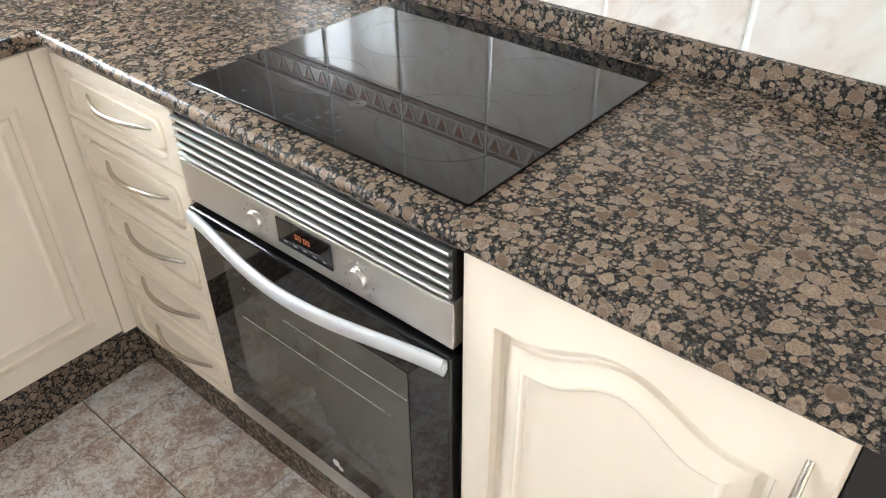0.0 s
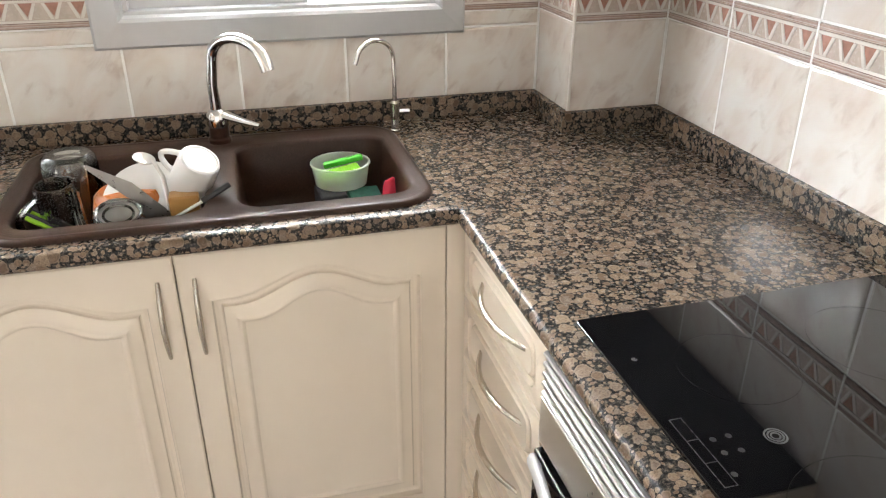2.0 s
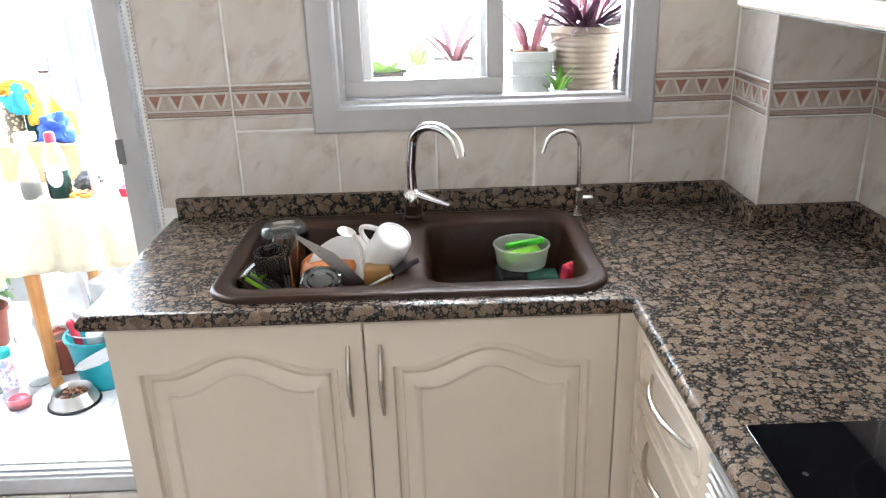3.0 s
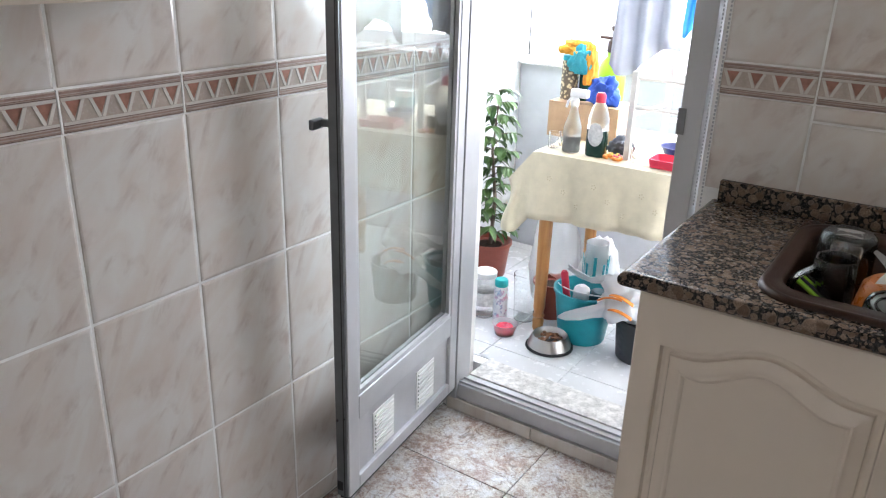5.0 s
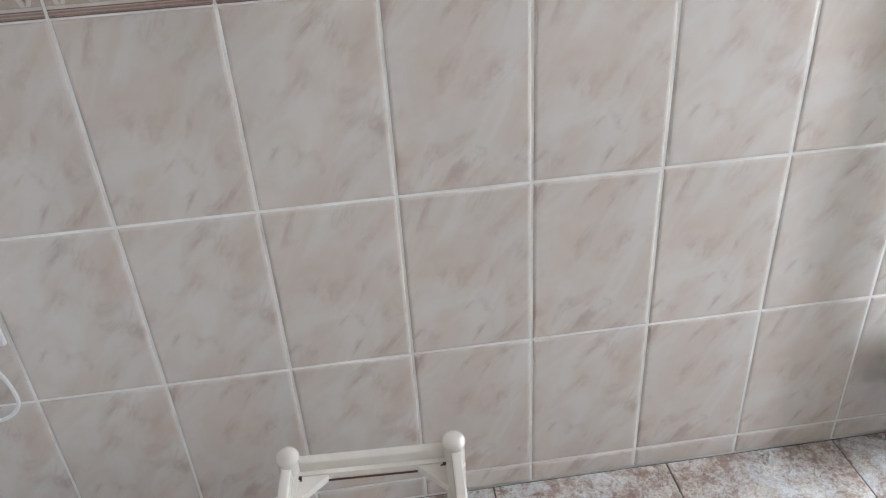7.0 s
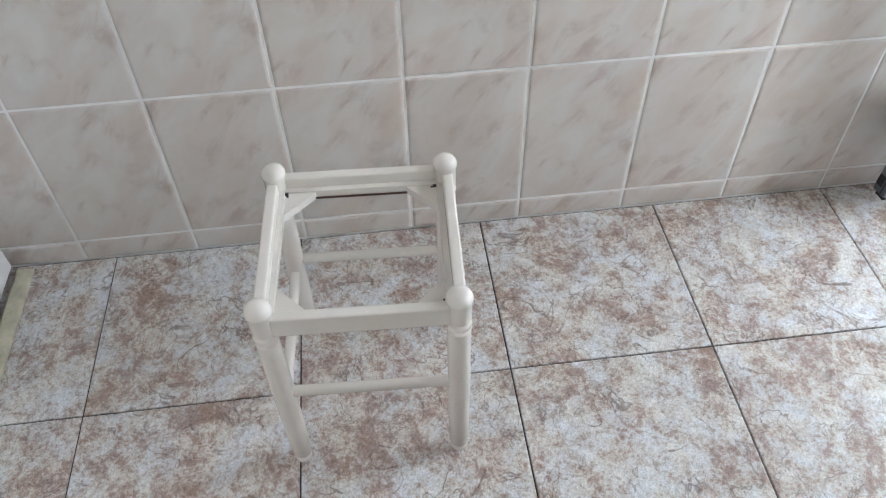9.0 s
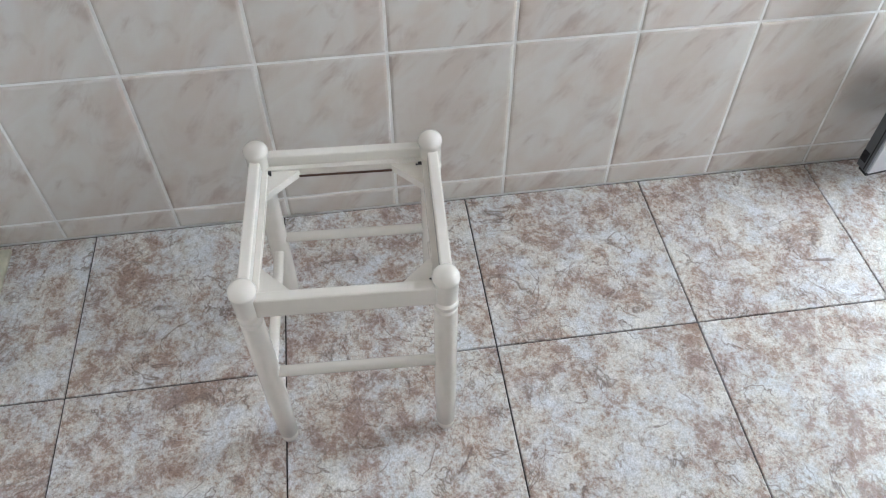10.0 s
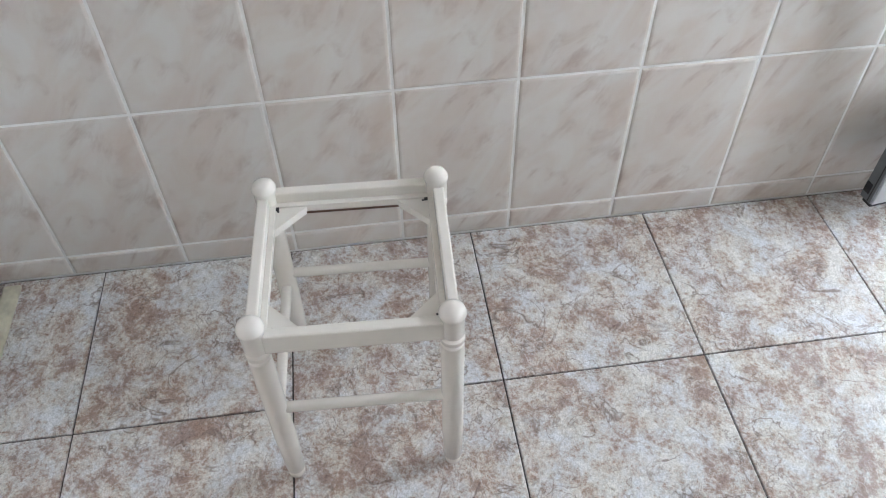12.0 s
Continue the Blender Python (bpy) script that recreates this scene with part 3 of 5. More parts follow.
    neck.append((0.004 + 0.110 * k, -0.004 - 0.116 * k, 0.182 + 0.056 * math.sin(a)))
neck.append((0.116, -0.123, 0.180))
smooth(part("spout", tubed(neck, [0.0125] * 5 + [0.012] * 8 + [0.0135, 0.0145, 0.0145], 14), CHROME, tap))
lever = bmesh.new()
tube(lever, [(-0.012, 0.005, 0.062), (0.02, -0.008, 0.060), (0.05, -0.02, 0.050), (0.088, -0.034, 0.040)], [0.012, 0.017, 0.012, 0.007], 12, flat=0.55)
smooth(part("lever", lever, CHROME, tap))

ftap = thing("filter_tap", pose(-0.636, -0.13, TOP + 0.008), "slim chrome drinking-water tap with a small lever", "tap")
smooth(part("tap_base", turned([(0.012, 0), (0.012, 0.004), (0.0095, 0.006), (0.0095, 0.03)], 18), CHROME, ftap))
smooth(part("tap_body", turned([(0.0105, 0.03), (0.0115, 0.032), (0.0115, 0.068), (0.007, 0.073)], 18), NICKEL, ftap, "grey metal valve body"))
neck = [(0, 0, 0.07), (0, 0, 0.12), (-0.001, 0, 0.172)]
for i in range(1, 13):
    a = radians(170 * i / 12)
    k = 0.5 * (1 - math.cos(a))
    neck.append((-0.001 - 0.088 * k, -0.03 * k, 0.172 + 0.043 * math.sin(a)))
neck.append((-0.094, -0.033, 0.168))
smooth(part("spout", tubed(neck, 0.0052, 10), CHROME, ftap))
lever = bmesh.new()
tube(lever, [(0.010, 0, 0.046), (0.034, -0.002, 0.046)], 0.0065, 12)
smooth(part("lever", lever, CHROME, ftap))


# ---- window ----
def frame_bars(parent, name, x0, z0, x1, z1, w, y0, y1, mat, bev=0.002):
    """Four bars of an upright rectangular frame, the uprights between the others."""
    for a, b, c, d in ((x0, z0, x1, z0 + w), (x0, z1 - w, x1, z1), (x0, z0 + w, x0 + w, z1 - w), (x1 - w, z0 + w, x1, z1 - w)):
        part(name, boxed(a, y0, b, c, y1, d, bev), mat, parent)


window = thing("window_1", pose(0, 0, 0), "grey aluminium sliding window, slid open over the sink", "window", kind="structure")
casing = bmesh.new()
CX0, CX1, CZ0, CZ1 = -1.277, -0.433, 1.105, 2.10
for prof in [[(0, 0.003), (0.0, -0.010), (0.006, -0.016), (0.058, -0.020), (0.066, -0.014), (0.070, 0.003)]]:
    rings = []
    for d, y in prof:
        rings.append([(CX0 + d, y, CZ0 + d), (CX1 - d, y, CZ0 + d), (CX1 - d, y, CZ1 - d), (CX0 + d, y, CZ1 - d)])
    loft(casing, rings, False, False)
part("casing", casing, ALU, window)
frame_bars(window, "track_frame", CX0 + 0.045, WIN_Z0 + 0.002, CX1 - 0.045, CZ1 - 0.045, 0.036, 0.004, 0.04, ALU)
part("sill_track", boxed(CX0 + 0.045, 0.041, WIN_Z0 + 0.001, CX1 - 0.045, 0.155, WIN_Z0 + 0.012), ALU, window)
for y in (0.05, 0.10):
    part("track_rail", boxed(CX0 + 0.082, y, WIN_Z0 + 0.0125, CX1 - 0.082, y + 0.003, WIN_Z0 + 0.020), ALU, window)
for x0, x1, y in ((-1.201, -0.800, 0.042), (-1.180, -0.815, 0.072)):
    sash = part("sash", boxed(x0, y, 1.166, x1, y + 0.022, 1.224, 0.002), ALU, window)
    part("sash_bar", boxed(x0, y, 1.224, x0 + 0.050, y + 0.022, 2.02, 0.002), ALU, sash)
    part("sash_bar", boxed(x1 - 0.042, y, 1.224, x1, y + 0.022, 2.02, 0.002), ALU, sash)
    pane = part("pane", boxed(x0 + 0.05, y + 0.009, 1.224, x1 - 0.042, y + 0.013, 2.02), PANE, sash, "clear glass pane")
    pane.visible_shadow = False

# ---- balcony door ----
dframe = thing("door_frame", pose(0, 0, 0), "grey aluminium door frame with a raised threshold", "door frame", kind="structure")
part("jamb", boxed(-2.425, -0.012, 0.0, -2.385, 0.07, DOOR_TOP, 0.002), ALU, dframe)
part("jamb", boxed(-1.768, -0.012, 0.0, -1.712, 0.07, DOOR_TOP, 0.002), ALU, dframe)
part("head", boxed(-2.385, -0.012, DOOR_TOP - 0.05, -1.768, 0.07, DOOR_TOP, 0.002), ALU, dframe)
part("threshold", boxed(-2.385, -0.004, 0.045, -1.768, 0.07, 0.098, 0.003), ALU, dframe)
for y in (0.006, 0.034):
    part("threshold_rib", boxed(-2.385, y, 0.098, -1.768, y + 0.006, 0.106, 0.001), ALU, dframe)
part("threshold_tile", boxed(-2.42, -0.014, 0.0, -2.10, -0.0045, 0.044, 0.002), TILE, dframe)
part("threshold_tile", boxed(-2.097, -0.014, 0.0, -1.768, -0.0045, 0.044, 0.002), TILE, dframe)
part("strike_plate", boxed(-1.772, -0.0165, 1.045, -1.752, -0.0125, 1.11, 0.001), plain("dull_steel_plate", (0.22, 0.22, 0.23), 0.4, 0.7), dframe, "dark latch plate")
for x in (-1.706, -1.690):
    bead = bmesh.new()
    for i in range(130):
        z = 0.87 + i * 0.0096
        box(bead, x, -0.004, z, x + 0.0035, 0.0, z + 0.0055)
    part("ribbed_strip", bead, ALU, dframe, "pale ribbed sealing strip")

RUBBER_CAP = plain("black_seal", (0.014, 0.014, 0.015), 0.7)
LEAF = Vector((-2.305 + 2.385, -0.645 + 0.02))
leaf = thing("balcony_door", pose(-2.385, -0.02, 0, 0, 0, math.degrees(math.atan2(LEAF.y, LEAF.x))), "open glazed aluminium balcony door with two lower vents", "door", kind="structure")
LW, LZ0, LZ1 = 0.63, 0.088, 2.06
TY0, TY1 = -0.038, 0.0
for name, x0, x1, z0, z1 in (("stile", 0.0, 0.046, LZ0, LZ1), ("stile", LW - 0.05, LW, LZ0, LZ1), ("rail", 0.046, LW - 0.05, LZ0, LZ0 + 0.04), ("rail", 0.046, LW - 0.05, 0.305, 0.375), ("rail", 0.046, LW - 0.05, LZ1 - 0.06, LZ1)):
    part(name, boxed(x0, TY0, z0, x1, TY1, z1, 0.003), ALU, leaf)
part("edge_strip", boxed(LW + 0.0003, TY0 + 0.003, LZ0 + 0.004, LW + 0.006, TY1 - 0.003, LZ1), ALU_DARK, leaf, "dark grey edge profile")
low = part("lower_panel", boxed(0.046, -0.026, LZ0 + 0.04, LW - 0.05, -0.012, 0.305), ALU, leaf, "plain aluminium panel")
for x in (0.14, 0.385):
    grid = part("vent", boxed(x, -0.012, 0.140, x + 0.112, -0.009, 0.272, 0.001), WHITE, low, "white slotted vent")
    for i in range(9):
        part("vent_slat", boxed(x + 0.008, -0.009, 0.150 + i * 0.0132, x + 0.104, -0.0045, 0.157 + i * 0.0132), WHITE, grid)
part("pane", boxed(0.046, -0.021, 0.375, LW - 0.05, -0.017, LZ1 - 0.06), DOOR_PANE, leaf, "smeared clear glass pane").visible_shadow = False
for y0, y1 in ((-0.016, -0.004), (-0.034, -0.022)):
    for a, b, c, e in ((0.046, 0.375, LW - 0.05, 0.388), (0.046, 0.388, 0.058, LZ1 - 0.06), (LW - 0.062, 0.388, LW - 0.05, LZ1 - 0.06)):
        part("glazing_bead", boxed(a, y0, b, c, y1, e), ALU, leaf)
hd = bmesh.new()
box(hd, LW - 0.036, -0.046, 0.99, LW - 0.012, -0.038, 1.13, 0.003)
box(hd, LW - 0.03, -0.075, 1.075, LW - 0.016, -0.044, 1.092, 0.003)
box(hd, LW - 0.03, -0.085, 1.07, LW + 0.012, -0.071, 1.094, 0.004)
part("handle", hd, ALU_DARK, leaf, "dark grey lever handle")
part("hinge", turned([(0.008, 1.85), (0.008, 1.94)], 12, pose(-0.004, 0.006, 0)), ALU, leaf)
part("edge_slot", boxed(LW + 0.0061, -0.013, LZ0 + 0.006, LW + 0.0066, -0.010, LZ1 - 0.01), BLACK, leaf, "dark slot along the door edge")
part("edge_cap", boxed(LW + 0.0061, -0.034, LZ0 + 0.022, LW + 0.0085, -0.016, LZ0 + 0.050, 0.001), RUBBER_CAP, leaf, "black end cap")
part("bottom_seal", boxed(0.01, TY0 + 0.006, LZ0 - 0.012, LW - 0.004, TY1 - 0.006, LZ0), RUBBER_CAP, leaf, "black brush seal under the door")
for z in (0.325, 0.335):
    part("screw", turned([(0.004, 0), (0.003, 0.002)], 8, pose(LW + 0.006, -0.02 + (z - 0.33) * 2, z, 0, 90)), BLACK, leaf)

# ---- wall cabinets ----
def wall_cabinet(name, m, w, n, label):
    ob = thing(name, m, label, "wall cabinet")
    part("cabinet_body", boxed(0, -0.29, 1.43, w, 0, 2.15, 0.002), CREAM, ob)
    step = bmesh.new()
    prof = [(-0.005, 1.392), (-0.322, 1.392), (-0.328, 1.398), (-0.328, 1.408), (-0.322, 1.412), (-0.318, 1.425), (-0.312, 1.4295), (-0.005, 1.4295)]
    loft(step, [[(x, y, z) for y, z in prof] for x in (0.0, w)])
    part("light_rail", step, CREAM, ob, "moulded cream light rail")
    for i in range(n):
        d = smooth(part("door", front(w / n - 0.004, 0.715, (0.053, 0.06, 0.098), 0.046, DOOR_RELIEF), CREAM, ob), 24)
        d.location = (i * w / n + 0.002, -0.291, 1.433)
        bow_handle(0.158, 0.024, d, (w / n - 0.035 if i % 2 == 0 else 0.03, -0.02, 0.05), True)
    return ob


east_cab = wall_cabinet("wall_cabinet", pose(-0.004, -0.22, 0, 0, 0, -90), 0.75, 2, "cream wall cabinet with a moulded light rail beside the window")
# unseen near-black sheet, added so the cooktop mirrors a dark underside
part("underside", boxed(0.003, -0.318, 1.3885, 0.747, -0.008, 1.3918), plain("dark_underside_sheet", (0.02, 0.017, 0.014), 0.6), east_cab, "dark sheet added under the cabinet for the cooktop's reflection")
wall_cabinet("wall_cabinet", pose(WEST + 0.004, -2.55, -0.012, 0, 0, 90), 1.6, 4, "cream wall cabinet with a moulded light rail over the tiles")

# ---- stool ----
CAVITY_BROWN = plain("brown_cavity_shade", (0.10, 0.05, 0.03), 0.8, vary=0.3)
stool = thing("stool_frame", pose(-2.029, -1.797, 0, 0, 0, -2.8), "white painted wooden stool frame without its seat", "stool")
HB, HS = 0.143, 0.455
for i, (sx, sy) in enumerate(((-1, -1), (1, -1), (1, 1), (-1, 1))):
    prof = [(0.013, 0), (0.0155, 0.004), (0.0155, 0.013), (0.013, 0.017), (0.0165, 0.022), (0.0185, 0.12), (0.0185, 0.31), (0.0182, 0.366), (0.0178, 0.370), (0.0130, 0.3735), (0.0132, 0.3755), (0.0186, 0.379), (0.0190, 0.383), (0.0186, 0.387), (0.0132, 0.3905), (0.0130, 0.3925), (0.0182, 0.396), (0.0185, 0.436), (0.0205, 0.440), (0.0205, 0.444), (0.0175, 0.451), (0.010, 0.456), (0.002, 0.4575)]
    leg = smooth(part("leg", turned(prof, 20, pose(sx * HB, sy * HB, 0)), STOOL_WHITE, stool), 35)
for k in range(4):
    m = pose(0, 0, 0, 0, 0, 90 * k)
    rail = bmesh.new()
    box(rail, -HB + 0.012, HB - 0.006, 0.392, HB - 0.012, HB + 0.012, 0.432, 0.003)
    box(rail, -HB + 0.012, HB - 0.016, 0.400, HB - 0.012, HB - 0.006, 0.412, 0.001)
    bmesh.ops.transform(rail, matrix=m, verts=rail.verts)
    part("seat_rail", rail, STOOL_WHITE, stool)
    # thin dark brown strip that paints the cavity shade along the far rail
    if k == 1:
        gap = boxed(-HB + 0.06, HB - 0.0175, 0.394, HB - 0.06, HB - 0.0165, 0.3985)
        bmesh.ops.transform(gap, matrix=m, verts=gap.verts)
        part("raw_wood_edge", gap, CAVITY_BROWN, stool, "dark brown line painted as shade along the far rail")
    h = 0.20 if k % 2 == 0 else 0.225
    bar = tubed([(-HB + 0.014, HB, h), (HB - 0.014, HB, h)], 0.0095, 12)
    bmesh.ops.transform(bar, matrix=m, verts=bar.verts)
    smooth(part("stretcher", bar, STOOL_WHITE, stool))
    br = bmesh.new()
    tri = [(HB - 0.008, HB - 0.008), (HB - 0.075, HB - 0.008), (HB - 0.008, HB - 0.075)]
    loft(br, [[(x, y, z) for x, y in tri] for z in (0.394, 0.4085)])
    bmesh.ops.transform(br, matrix=m, verts=br.verts)
    brace = part("corner_brace", br, STOOL_WHITE, stool)
    hole = turned([(0.0022, 0.4086), (0.0022, 0.4090)], 10, m @ pose(HB - 0.024, HB - 0.020, 0))
    part("screw_hole", hole, BLACK, brace)
    if k in (1, 2):
        gap = boxed(HB - 0.022, HB - 0.0215, 0.4087, HB - 0.0158, HB - 0.0158, 0.4112)
        bmesh.ops.transform(gap, matrix=m, verts=gap.verts)
        part("joint_gap", gap, BLACK, stool, "dark open joint beside the leg")

# ---- white fridge and socket ----
fridge = thing("fridge", pose(WEST + 0.015, -3.187, 0), "white free-standing fridge against the tiled wall", "fridge")
part("fridge_body", boxed(0, 0, 0.02, 0.56, 0.60, 1.75, 0.012, 3), WHITE, fridge)
part("fridge_door", boxed(0.565, 0, 0.06, 0.61, 0.60, 1.75, 0.012, 3), WHITE, fridge)
for x in (0.05, 0.5):
    for y in (0.05, 0.55):
        part("foot", turned([(0.02, 0), (0.02, 0.022)], 12, pose(x, y, 0)), BLACK, fridge)

socket = thing("wall_socket", pose(WEST + 0.002, -2.484, 0.609), "white square wall socket with a plug in it", "socket")
sk = bmesh.new()
loft(sk, [[(x, y, z) for y, z in rrect(-0.041 + q, -0.041 + q, 0.041 - q, 0.041 - q, 0.004, 3)] for q, x in ((0, 0), (0, 0.006), (0.003, 0.0085))])
part("cover_plate", sk, WHITE, socket)
part("socket_insert", boxed(0.0086, -0.027, -0.027, 0.0115, 0.027, 0.027, 0.002), plain("grey_white_plastic", (0.55, 0.56, 0.58), 0.35), socket, "greyish white socket insert")
plug = thing("plug", pose(WEST + 0.0138, -2.484, 0.609), "white plug with a looping white cable", "plug")
pb = turned([(0.0185, 0), (0.0195, 0.003), (0.0195, 0.014), (0.016, 0.026), (0.006, 0.030)], 22, pose(0, 0, 0, 0, 90))
smooth(part("plug_body", pb, WHITE, plug))
smooth(part("strain_relief", tubed([(0.018, 0.0, -0.006), (0.022, 0.006, -0.026), (0.022, 0.010, -0.042)], [0.012, 0.0085, 0.0062], 12), WHITE, plug))
loop = [(0.022, 0.010, -0.040)]
for i in range(1, 29):
    a = radians(64 - 244 * i / 28)
    loop.append((0.022 - 0.0006 * i, -0.038 + 0.062 * math.cos(a) + 0.012 * (1 - i / 28), -0.148 + 0.055 * math.sin(a) + 0.06 * max(0.0, math.sin(a)) * (1 - i / 28)))
loop += [(0.006, -0.104, -0.11), (0.006, -0.108, -0.085)]
smooth(part("cable", tubed(loop, 0.0038, 8), WHITE, plug))
part("inline_switch", boxed(-0.010, -0.121, -0.088, 0.016, -0.096, 0.03, 0.006, 2), WHITE, plug, "white moulded cable connector")
tagged(part("floor_strip", boxed(WEST + 0.02, -2.585, 0.0, -1.95, -2.548, 0.012, 0.004), plain("old_cream_plastic", (0.62, 0.58, 0.45), 0.5, vary=0.25)), "cream worn strip lying along the fridge", "strip")

# ---- balcony: shell ----
BZ = 0.10
balcony_floor = setting("balcony_floor", boxed(-3.1, 0.16, -0.1, 0.35, 1.5, BZ - 0.004), GROUT, "balcony floor of plain white tiles", "floor")
setting("balcony_step", boxed(-2.385, 0.072, -0.1, -1.768, 0.20, BZ + 0.002, 0.002), MARBLE, "speckled pale marble door sill", "sill")
balcony_wall = setting("balcony_wall", boxed(-3.1, 0.16, BZ - 0.004, -2.936, 1.5, 2.5), GROUT, "white tiled end wall of the balcony", "wall")
# unseen wall, added to limit the daylight that reaches the window
setting("balcony_end_wall", boxed(0.2, 0.16, BZ - 0.004, 0.35, 1.5, 2.5), PLASTER, "plain white wall added out of view to bound the daylight", "wall")
parapet = setting("parapet", boxed(-2.93, 1.304, BZ - 0.004, 0.198, 1.45, 0.98), plain("grey_render", (0.50, 0.51, 0.53), 0.9, vary=0.08, scale=8), "grey rendered balcony parapet", "parapet")
setting("parapet_coping", boxed(-2.93, 1.27, 0.98, 0.198, 1.48, 1.01, 0.004), MARBLE, "pale stone coping on the parapet", "coping")
setting("balcony_ceiling", boxed(-3.1, 0.164, 2.5, 0.35, 1.5, 2.6), PLASTER, "white balcony ceiling", "ceiling")
glow = Mat("bright_sky", 1.0)
glow.set(glow.b, {"Base Color": (0.8, 0.85, 0.9), "Emission Color": (0.94, 0.97, 1.0), "Emission Strength": SKY_GLOW})
setting("backdrop", boxed(-9, 4.0, -3, 7, 4.02, 7), glow.m, "plain bright hazy sky", "sky")


# ---- plants ----
def blade(bm, base, way, up, length, width, bend=0.25, n=4):
    """One leaf: a pointed blade with a fold and a droop."""
    way, up = Vector(way).normalized(), Vector(up).normalized()
    side = way.cross(up).normalized()
    up = side.cross(way)
    base = Vector(base)
    rows = []
    for i in range(n + 1):
        t = i / n
        w = width * math.sin(math.pi * (0.12 + 0.88 * t)) ** 0.8 * 0.5 if t < 1 else 0.0005
        c = base + way * length * t - up * bend * length * t * t
        rows.append([bm.verts.new(c - side * w + up * w * 0.3), bm.verts.new(c), bm.verts.new(c + side * w + up * w * 0.3)])
    for a, b in zip(rows, rows[1:]):
        bm.faces.new((a[0], a[1], b[1], b[0]))
        bm.faces.new((a[1], a[2], b[2], b[1]))


def leafy(name, c, c2):
    k = Mat(name, 0.38)
    k.colour(k.ramp(k.n("NewGeometry").outputs["Random Per Island"], (0.0, c), (1.0, c2)))
    return k.m


GREEN = leafy("green_leaf", (0.035, 0.09, 0.02), (0.09, 0.17, 0.04))
FRESH = leafy("fresh_green_leaf", (0.10, 0.32, 0.03), (0.25, 0.5, 0.06))
PURPLE = leafy("purple_leaf", (0.045, 0.014, 0.035), (0.11, 0.045, 0.08))
SOIL = plain("potting_soil", (0.05, 0.032, 0.022), 0.95, vary=0.5, scale=80, bump=0.6)
BARK = plain("grey_bark", (0.16, 0.12, 0.09), 0.8, vary=0.3, scale=60, bump=0.4)
CLAY = plain("terracotta_plastic", (0.27, 0.062, 0.036), 0.45)
rng = random.Random(5)


def pot(name, m, r0, r1, h, mat, label, ribs=0, kind="plant pot"):
    ob = thing(name, m, label, kind)
    prof = [(r0, 0), (r0 + 0.002, 0.004)]
    if ribs:
        for i in range(ribs):
            a, b = i / ribs, (i + 0.5) / ribs
            prof += [(r0 + (r1 - r0) * a - 0.0015, h * 0.9 * a + 0.006), (r0 + (r1 - r0) * b + 0.0022, h * 0.9 * b + 0.006)]
    prof += [(r1 - 0.002, h * 0.90), (r1 + 0.006, h * 0.91), (r1 + 0.006, h), (r1 - 0.001, h), (r1 - 0.008, h * 0.88)]
    smooth(part("pot_body", turned(prof, 36), mat, ob), 50)
    part("soil", turned([(r1 - 0.010, h * 0.84), (r1 - 0.0085, h * 0.86), (r1 * 0.5, h * 0.885), (0.002, h * 0.89)], 24), SOIL, ob)
    return ob


def ficus(parent, h0, height, spread):
    trunk = bmesh.new()
    top = (0.02, -0.02, h0 + height * 0.92)
    tube(trunk, [(0, 0, h0 - 0.02), (0.012, 0.006, h0 + height * 0.3), (-0.006, -0.01, h0 + height * 0.6), top], [0.010, 0.008, 0.006, 0.003], 8)
    leaves = bmesh.new()
    for i in range(38):
        t = 0.08 + 0.9 * i / 38
        a = i * 2.4 + rng.random()
        z = h0 + height * t
        l = spread * (0.6 + 0.5 * rng.random()) * (1.15 - 0.5 * t)
        d = Vector((math.cos(a), math.sin(a), 0.25 + 0.3 * rng.random()))
        b = Vector((0.004, 0, z))
        pts = [b + d * l * s - Vector((0, 0, 0.25 * l * s * s)) for s in (0, 0.35, 0.7, 1.0)]
        tube(trunk, pts, [0.003, 0.0024, 0.0016, 0.001], 5)
        for j in range(8):
            s = 0.25 + 0.75 * j / 7
            p = b + d * l * s - Vector((0, 0, 0.25 * l * s * s))
            side = Vector((-d.y, d.x, 0)) * (1 if j % 2 else -1)
            blade(leaves, p, d * 0.6 + side * (0.6 + 0.4 * rng.random()) + Vector((0, 0, -0.35 - 0.5 * rng.random())), (0, 0, 1), 0.045 + 0.025 * rng.random(), 0.024, 0.3)
    part("trunk", trunk, BARK, parent)
    part("crown", leaves, GREEN, parent, "small glossy drooping green leaves")


p = pot("ficus_plant", pose(-2.795, 0.87, BZ), 0.072, 0.093, 0.16, CLAY, "small-leaved ficus in a terracotta-coloured pot on the floor", kind="plant")
ficus(p, 0.13, 0.72, 0.095)


def long_leaves(parent, z, n, length, width, mat, label, lean=0.6):
    bm = bmesh.new()
    for i in range(n):
        a = 2.4 * i
        d = Vector((math.cos(a) * (0.25 + lean * rng.random()), math.sin(a) * (0.25 + lean * rng.random()), 1.0))
        o = Vector((math.cos(a), math.sin(a), 0)) * 0.03 * rng.random()
        blade(bm, o + Vector((0, 0, z)), d, Vector((-d.x, -d.y, 0.4)), length * (0.6 + 0.5 * rng.random()), width, 0.25 + 0.3 * rng.random(), 6)
    part("leaves", bm, mat, parent, label)


# ---- shelf with pots outside the window ----
shelf = tagged(part("outer_shelf", boxed(-1.5, 0.162, 1.10, 0.195, 0.52, 1.132, 0.003), WHITE), "white shelf fixed outside under the window", "shelf")
BEIGE_POT = plain("beige_plastic", (0.33, 0.265, 0.21), 0.6, spec=0.2)
# white plastic, its backlit shade put into a darker base colour
GREYPOT = plain("shaded_white_plastic", (0.33, 0.33, 0.31), 0.7, spec=0.2)
